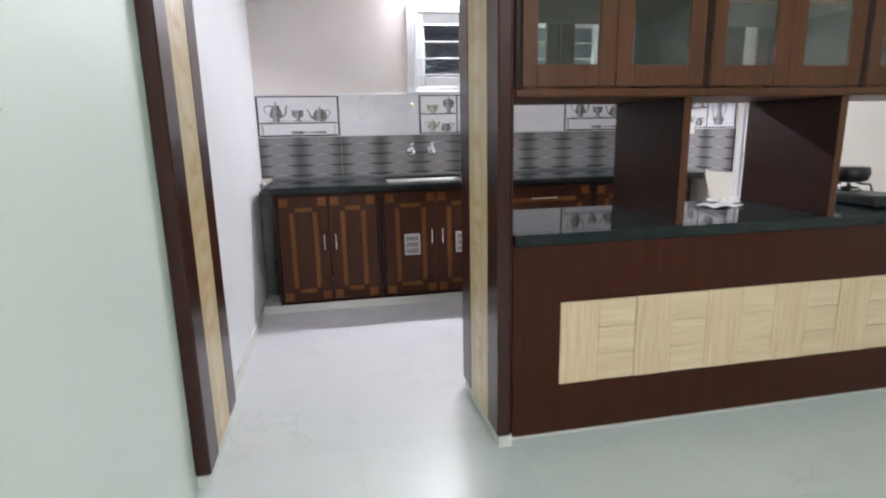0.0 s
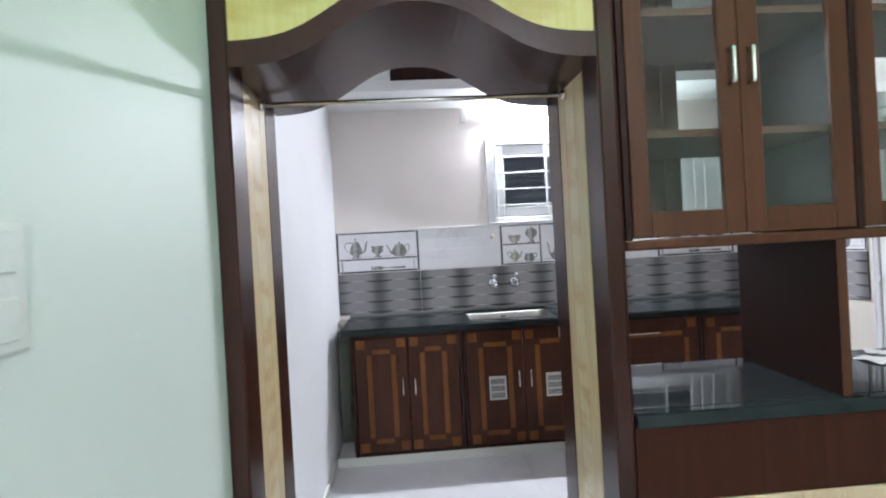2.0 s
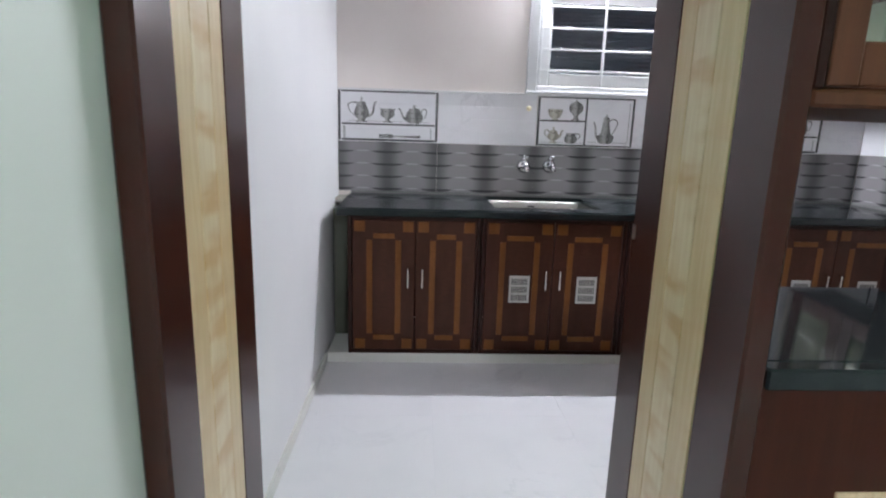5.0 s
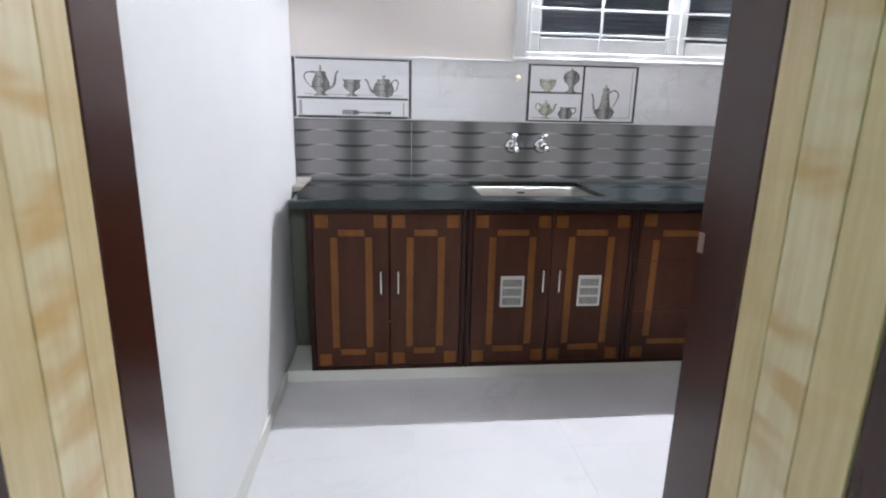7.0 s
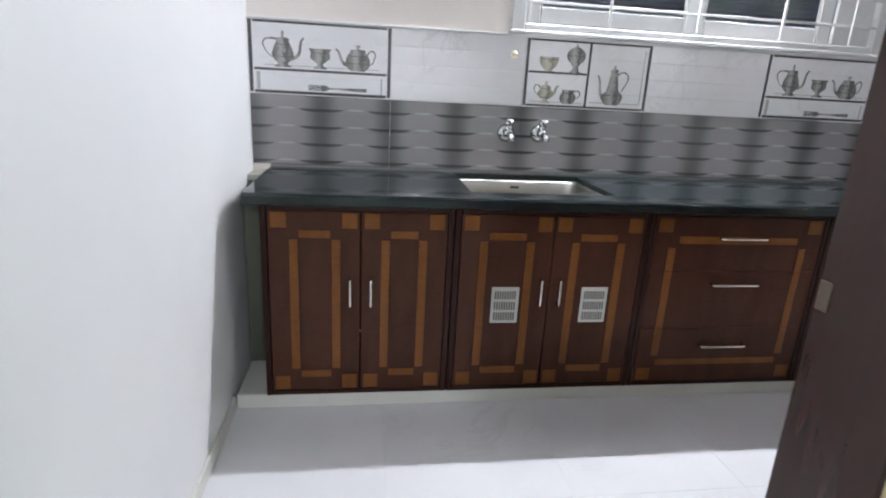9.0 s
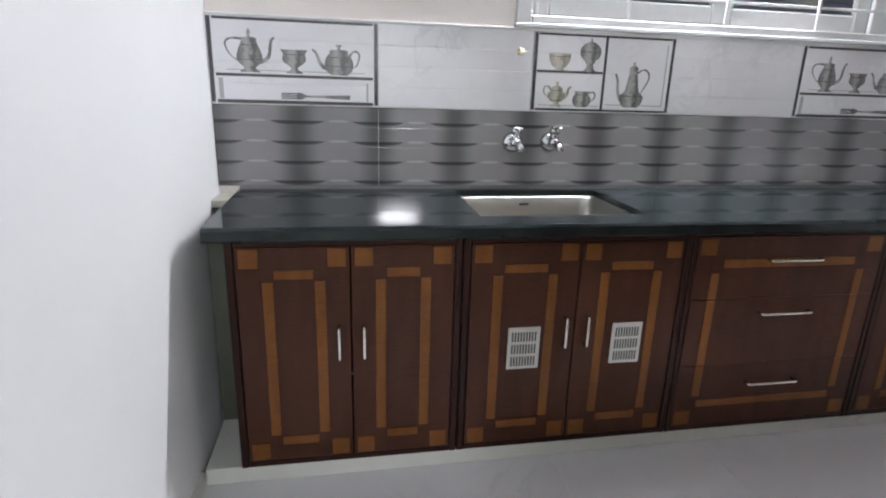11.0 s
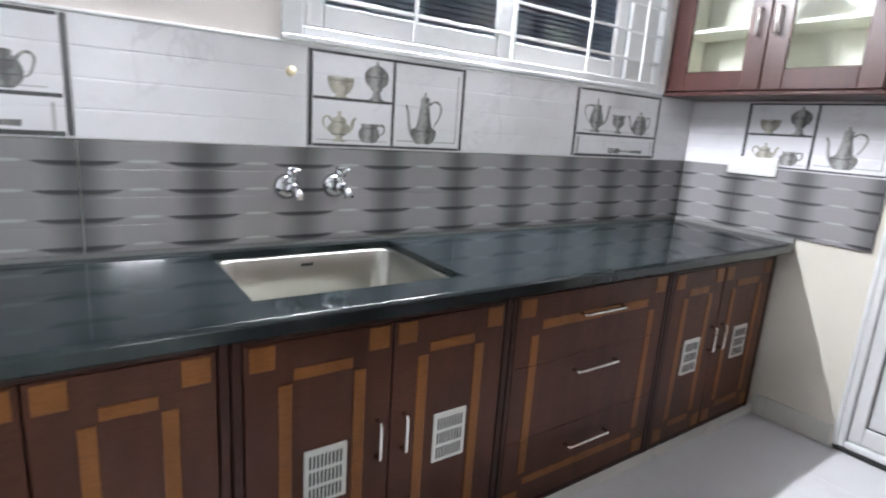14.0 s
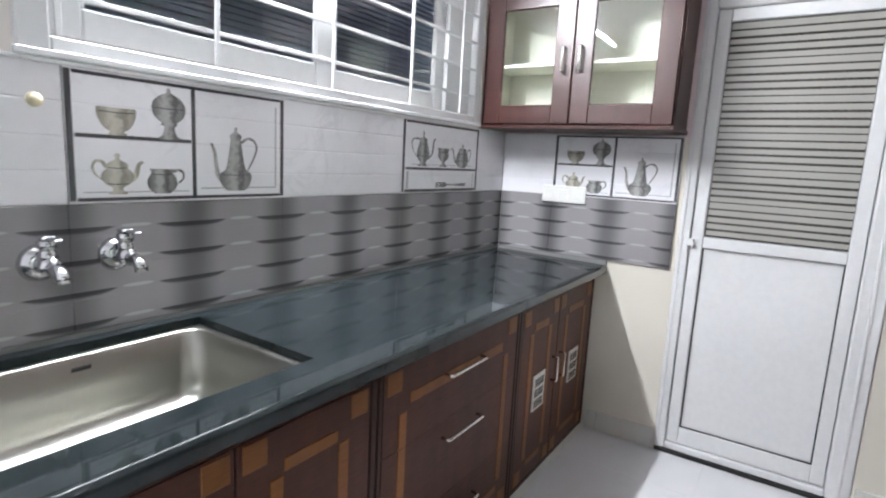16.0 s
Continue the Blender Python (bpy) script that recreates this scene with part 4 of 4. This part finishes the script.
def vessel(tile, profile, x, z, spout=None, handle=None, mat=None):
    mat = mat or M_PRINT
    curve = eased(profile)
    rim = [(x + max(b, 0.6) * 0.001, z + a * 0.001) for a, b in curve] + [(x - max(b, 0.6) * 0.001, z + a * 0.001) for a, b in reversed(curve)]
    part("print", flat_shape(rim, -0.0006), mat, tile)
    for line, width in ((spout, 0.016), (handle, 0.0085)):
        if line:
            path = [(x + a * 0.001, z + b * 0.001) for a, b in eased(line)]
            part("print", flat_shape(stroke(path, width), -0.0005), mat, tile)
    # chased bands across the body
    top, wide = profile[-1][0], max(b for a, b in profile)
    for share in (0.24, 0.62) if top > 90 else (0.8,):
        level = min(profile, key=lambda row: abs(row[0] - share * top))
        w = level[1] * 0.00088
        zz = z + level[0] * 0.001
        if level[1] > wide * 0.4:
            part("print", flat_shape([(x - w, zz), (x, zz - 0.0016), (x + w, zz), (x + w, zz + 0.0022), (x, zz + 0.0006), (x - w, zz + 0.0022)], -0.0007), M_PRINT_LINE, tile)


def bar_print(tile, m, x0, x1, z0, z1, mat):
    bm = box(x0, x1, -0.0005, 0.0003, z0, z1)
    bmesh.ops.transform(bm, matrix=m, verts=bm.verts)
    part("print_line", bm, mat, tile)


TH, TW, TZ = 0.3, 0.6, 1.18
splash = thing("backsplash", "glazed grey and white kitchen wall tiles with teapot prints", "wall tiles", (1.6, 0, CT), "", "structure")


def tile_body(name, m, x0, x1, z0, z1, mat, courses=1):
    """A tile in its own plane; shallow grooves part its courses."""
    bm = bmesh.new()
    g = 0.0006
    levels = [(z0 + g, 0.001), (z0 + g + 0.001, 0.0)]
    for c in (0.25, 0.5, 0.75):
        zc = z0 + (z1 - z0) * c
        wide = 0.005 if courses > 1 else 0.007
        deep = 0.0
        for k in range(13):
            levels.append((zc - wide + wide * k / 12, deep))
            deep += wide / 12 * math.tan(radians((16 if courses > 1 else 24) * (k + 0.5) / 12))
        levels.append((zc + 0.0015, 0.0))
    levels += [(z1 - g - 0.001, 0.0), (z1 - g, 0.001)]
    rows = [[bm.verts.new((x, y, z)) for x in (x0 + g, x1 - g)] for z, y in levels]
    for a, b in zip(rows, rows[1:]):
        bm.faces.new((a[0], a[1], b[1], b[0]))
    back = [bm.verts.new((x, 0.009, z)) for x, z in ((x0 + g, z0 + g), (x1 - g, z0 + g), (x1 - g, z1 - g), (x0 + g, z1 - g))]
    bm.faces.new((rows[0][1], rows[0][0], back[0], back[1]))
    bm.faces.new((rows[-1][0], rows[-1][1], back[2], back[3]))
    bm.faces.new([r[0] for r in rows] + [back[3], back[0]])
    bm.faces.new([r[1] for r in rows[::-1]] + [back[1], back[2]])
    bmesh.ops.recalc_face_normals(bm, faces=bm.faces)
    me = bpy.data.meshes.new(name)
    bm.to_mesh(me)
    bm.free()
    me.materials.append(mat)
    ob = new(name, me)
    ob.parent = splash
    ob.matrix_local = Matrix.Translation(-ORIGIN[splash.name]) @ m
    ORIGIN[ob.name] = Vector((0, 0, 0))
    return ob


ID = Matrix.Identity(4)


def picture_a(m, x0, z0):
    """Shelf print: tall pot, cup, round pot above a fork."""
    t = tile_body("picture_tile", m, x0, x0 + TW, z0, z0 + TH, M_TILE_W)
    L = M_PRINT_LINE
    bar_print(t, ID, x0 + 0.002, x0 + 0.016, z0 + 0.006, z0 + TH - 0.004, L)
    bar_print(t, ID, x0 + TW - 0.016, x0 + TW - 0.002, z0 + 0.006, z0 + TH - 0.004, L)
    bar_print(t, ID, x0 + 0.022, x0 + TW - 0.02, z0 + TH - 0.013, z0 + TH - 0.004, L)
    bar_print(t, ID, x0 + 0.022, x0 + TW - 0.02, z0 + 0.097, z0 + 0.107, L)
    bar_print(t, ID, x0 + 0.022, x0 + TW - 0.02, z0 + 0.004, z0 + 0.016, L)
    bar_print(t, ID, x0 + 0.03, x0 + 0.045, z0 + 0.018, z0 + 0.09, M_PRINT_PALE)
    bar_print(t, ID, x0 + TW - 0.045, x0 + TW - 0.038, z0 + 0.018, z0 + 0.085, M_PRINT_PALE)
    bar_print(t, ID, x0 + 0.06, x0 + TW - 0.05, z0 + 0.118, z0 + 0.121, M_PRINT_PALE)
    vessel(t, POT_TALL, x0 + 0.141, z0 + 0.112, POT_TALL_SPOUT, POT_TALL_HANDLE)
    vessel(t, CUP, x0 + 0.296, z0 + 0.112)
    vessel(t, POT_ROUND, x0 + 0.456, z0 + 0.111, POT_ROUND_SPOUT, POT_ROUND_HANDLE)
    # fork lying on the lower shelf
    for k in range(4):
        bar_print(t, ID, x0 + 0.245, x0 + 0.305, z0 + 0.022 + k * 0.006, z0 + 0.0258 + k * 0.006, M_PRINT_LINE)
    grip = [(0.318, 0.026), (0.335, 0.026), (0.352, 0.035), (0.51, 0.029), (0.512, 0.045), (0.352, 0.041), (0.335, 0.05), (0.318, 0.05)]
    part("print", flat_shape([(x0 + a - 0.017, z0 + b - 0.005) for a, b in grip], -0.0006), M_PRINT, t)
    return t


def picture_b(m, x0, z0):
    """Cupboard print: bowl, urn, pot and jug on two shelves, tall ewer beside them."""
    t = tile_body("picture_tile", m, x0, x0 + TW, z0, z0 + TH, M_TILE_W)
    L = M_PRINT_LINE
    for xa, xb in ((0.002, 0.015), (0.296, 0.307), (TW - 0.014, TW - 0.002)):
        bar_print(t, ID, x0 + xa, x0 + xb, z0 + 0.006, z0 + TH - 0.004, L)
    bar_print(t, ID, x0 + 0.018, x0 + TW - 0.016, z0 + TH - 0.012, z0 + TH - 0.004, L)
    bar_print(t, ID, x0 + 0.018, x0 + 0.294, z0 + 0.15, z0 + 0.159, L)
    bar_print(t, ID, x0 + 0.018, x0 + TW - 0.016, z0 + 0.005, z0 + 0.013, L)
    bar_print(t, ID, x0 + 0.32, x0 + TW - 0.03, z0 + 0.03, z0 + 0.034, M_PRINT_PALE)
    bar_print(t, ID, x0 + TW - 0.034, x0 + TW - 0.029, z0 + 0.034, z0 + TH - 0.03, M_PRINT_PALE)
    bar_print(t, ID, x0 + 0.03, x0 + 0.285, z0 + 0.024, z0 + 0.027, M_PRINT_PALE)
    vessel(t, BOWL, x0 + 0.109, z0 + 0.158, mat=M_PRINT_BEIGE)
    vessel(t, URN, x0 + 0.236, z0 + 0.156)
    vessel(t, POT_SMALL, x0 + 0.106, z0 + 0.02, POT_SMALL_SPOUT, POT_SMALL_HANDLE, M_PRINT_BEIGE)
    vessel(t, JUG, x0 + 0.214, z0 + 0.02, None, JUG_HANDLE)
    vessel(t, EWER, x0 + 0.429, z0 + 0.024, EWER_SPOUT, EWER_HANDLE)
    return t


# north wall: local x = world x; face 11 mm proud of the wall
north = pose(0, -0.011, 0)
east = pose(KE - 0.011, 0, 0, 0, 0, -90)
x = 0.0
picture_a(north, 0.002, TZ)
tile_body("plain_tile", north, 0.602, 1.202, TZ, TZ + TH, M_TILE_W)
picture_b(north, 1.205, TZ)
tile_body("plain_tile", north, 1.805, 2.402, TZ, TZ + TH, M_TILE_W)
picture_a(north, 2.402, TZ)
tile_body("plain_tile", north, 3.002, KE - 0.012, TZ, TZ + TH, M_TILE_W)
for i in range(6):
    xa, xb = 0.002 + i * 0.6, min(0.602 + i * 0.6, KE - 0.012)
    if xb > xa:
        tile_body("grey_tile", north, xa, xb, TZ - TH, TZ - 0.0005, M_TILE_D, 4)
# east wall: local x runs south along the wall
tile_body("plain_tile", east, 0.0115, 0.300, TZ, TZ + TH, M_TILE_W)
picture_b(east, 0.300, TZ)
tile_body("grey_tile", east, 0.0115, 0.300, TZ - TH, TZ - 0.0005, M_TILE_D, 4)
tile_body("grey_tile", east, 0.300, 0.900, TZ - TH, TZ - 0.0005, M_TILE_D, 4)

# floor tiles
fx = [-0.03 + 0.6 * i for i in range(8)]
fy = [-0.55 - 0.6 * i for i in range(11)]
shared = {}
for ax in fx:
    for ay in fy:
        bx, by = min(ax + 0.6, HALL_E), max(ay - 0.6, HALL_S)
        if bx - ax < 0.05 or ay - by < 0.05:
            continue
        key = (round(bx - ax, 3), round(ay - by, 3))
        if key not in shared:
            bm = box(0.0003, key[0] - 0.0003, -key[1] + 0.0003, -0.0003, -0.0038, 0.0, 0.0003)
            me = bpy.data.meshes.new("floor_tile")
            bm.to_mesh(me)
            bm.free()
            me.materials.append(M_FLOOR)
            shared[key] = me
        ob = new("floor_tile", shared[key])
        ob.parent = sub
        ob.location = (ax, ay, 0)
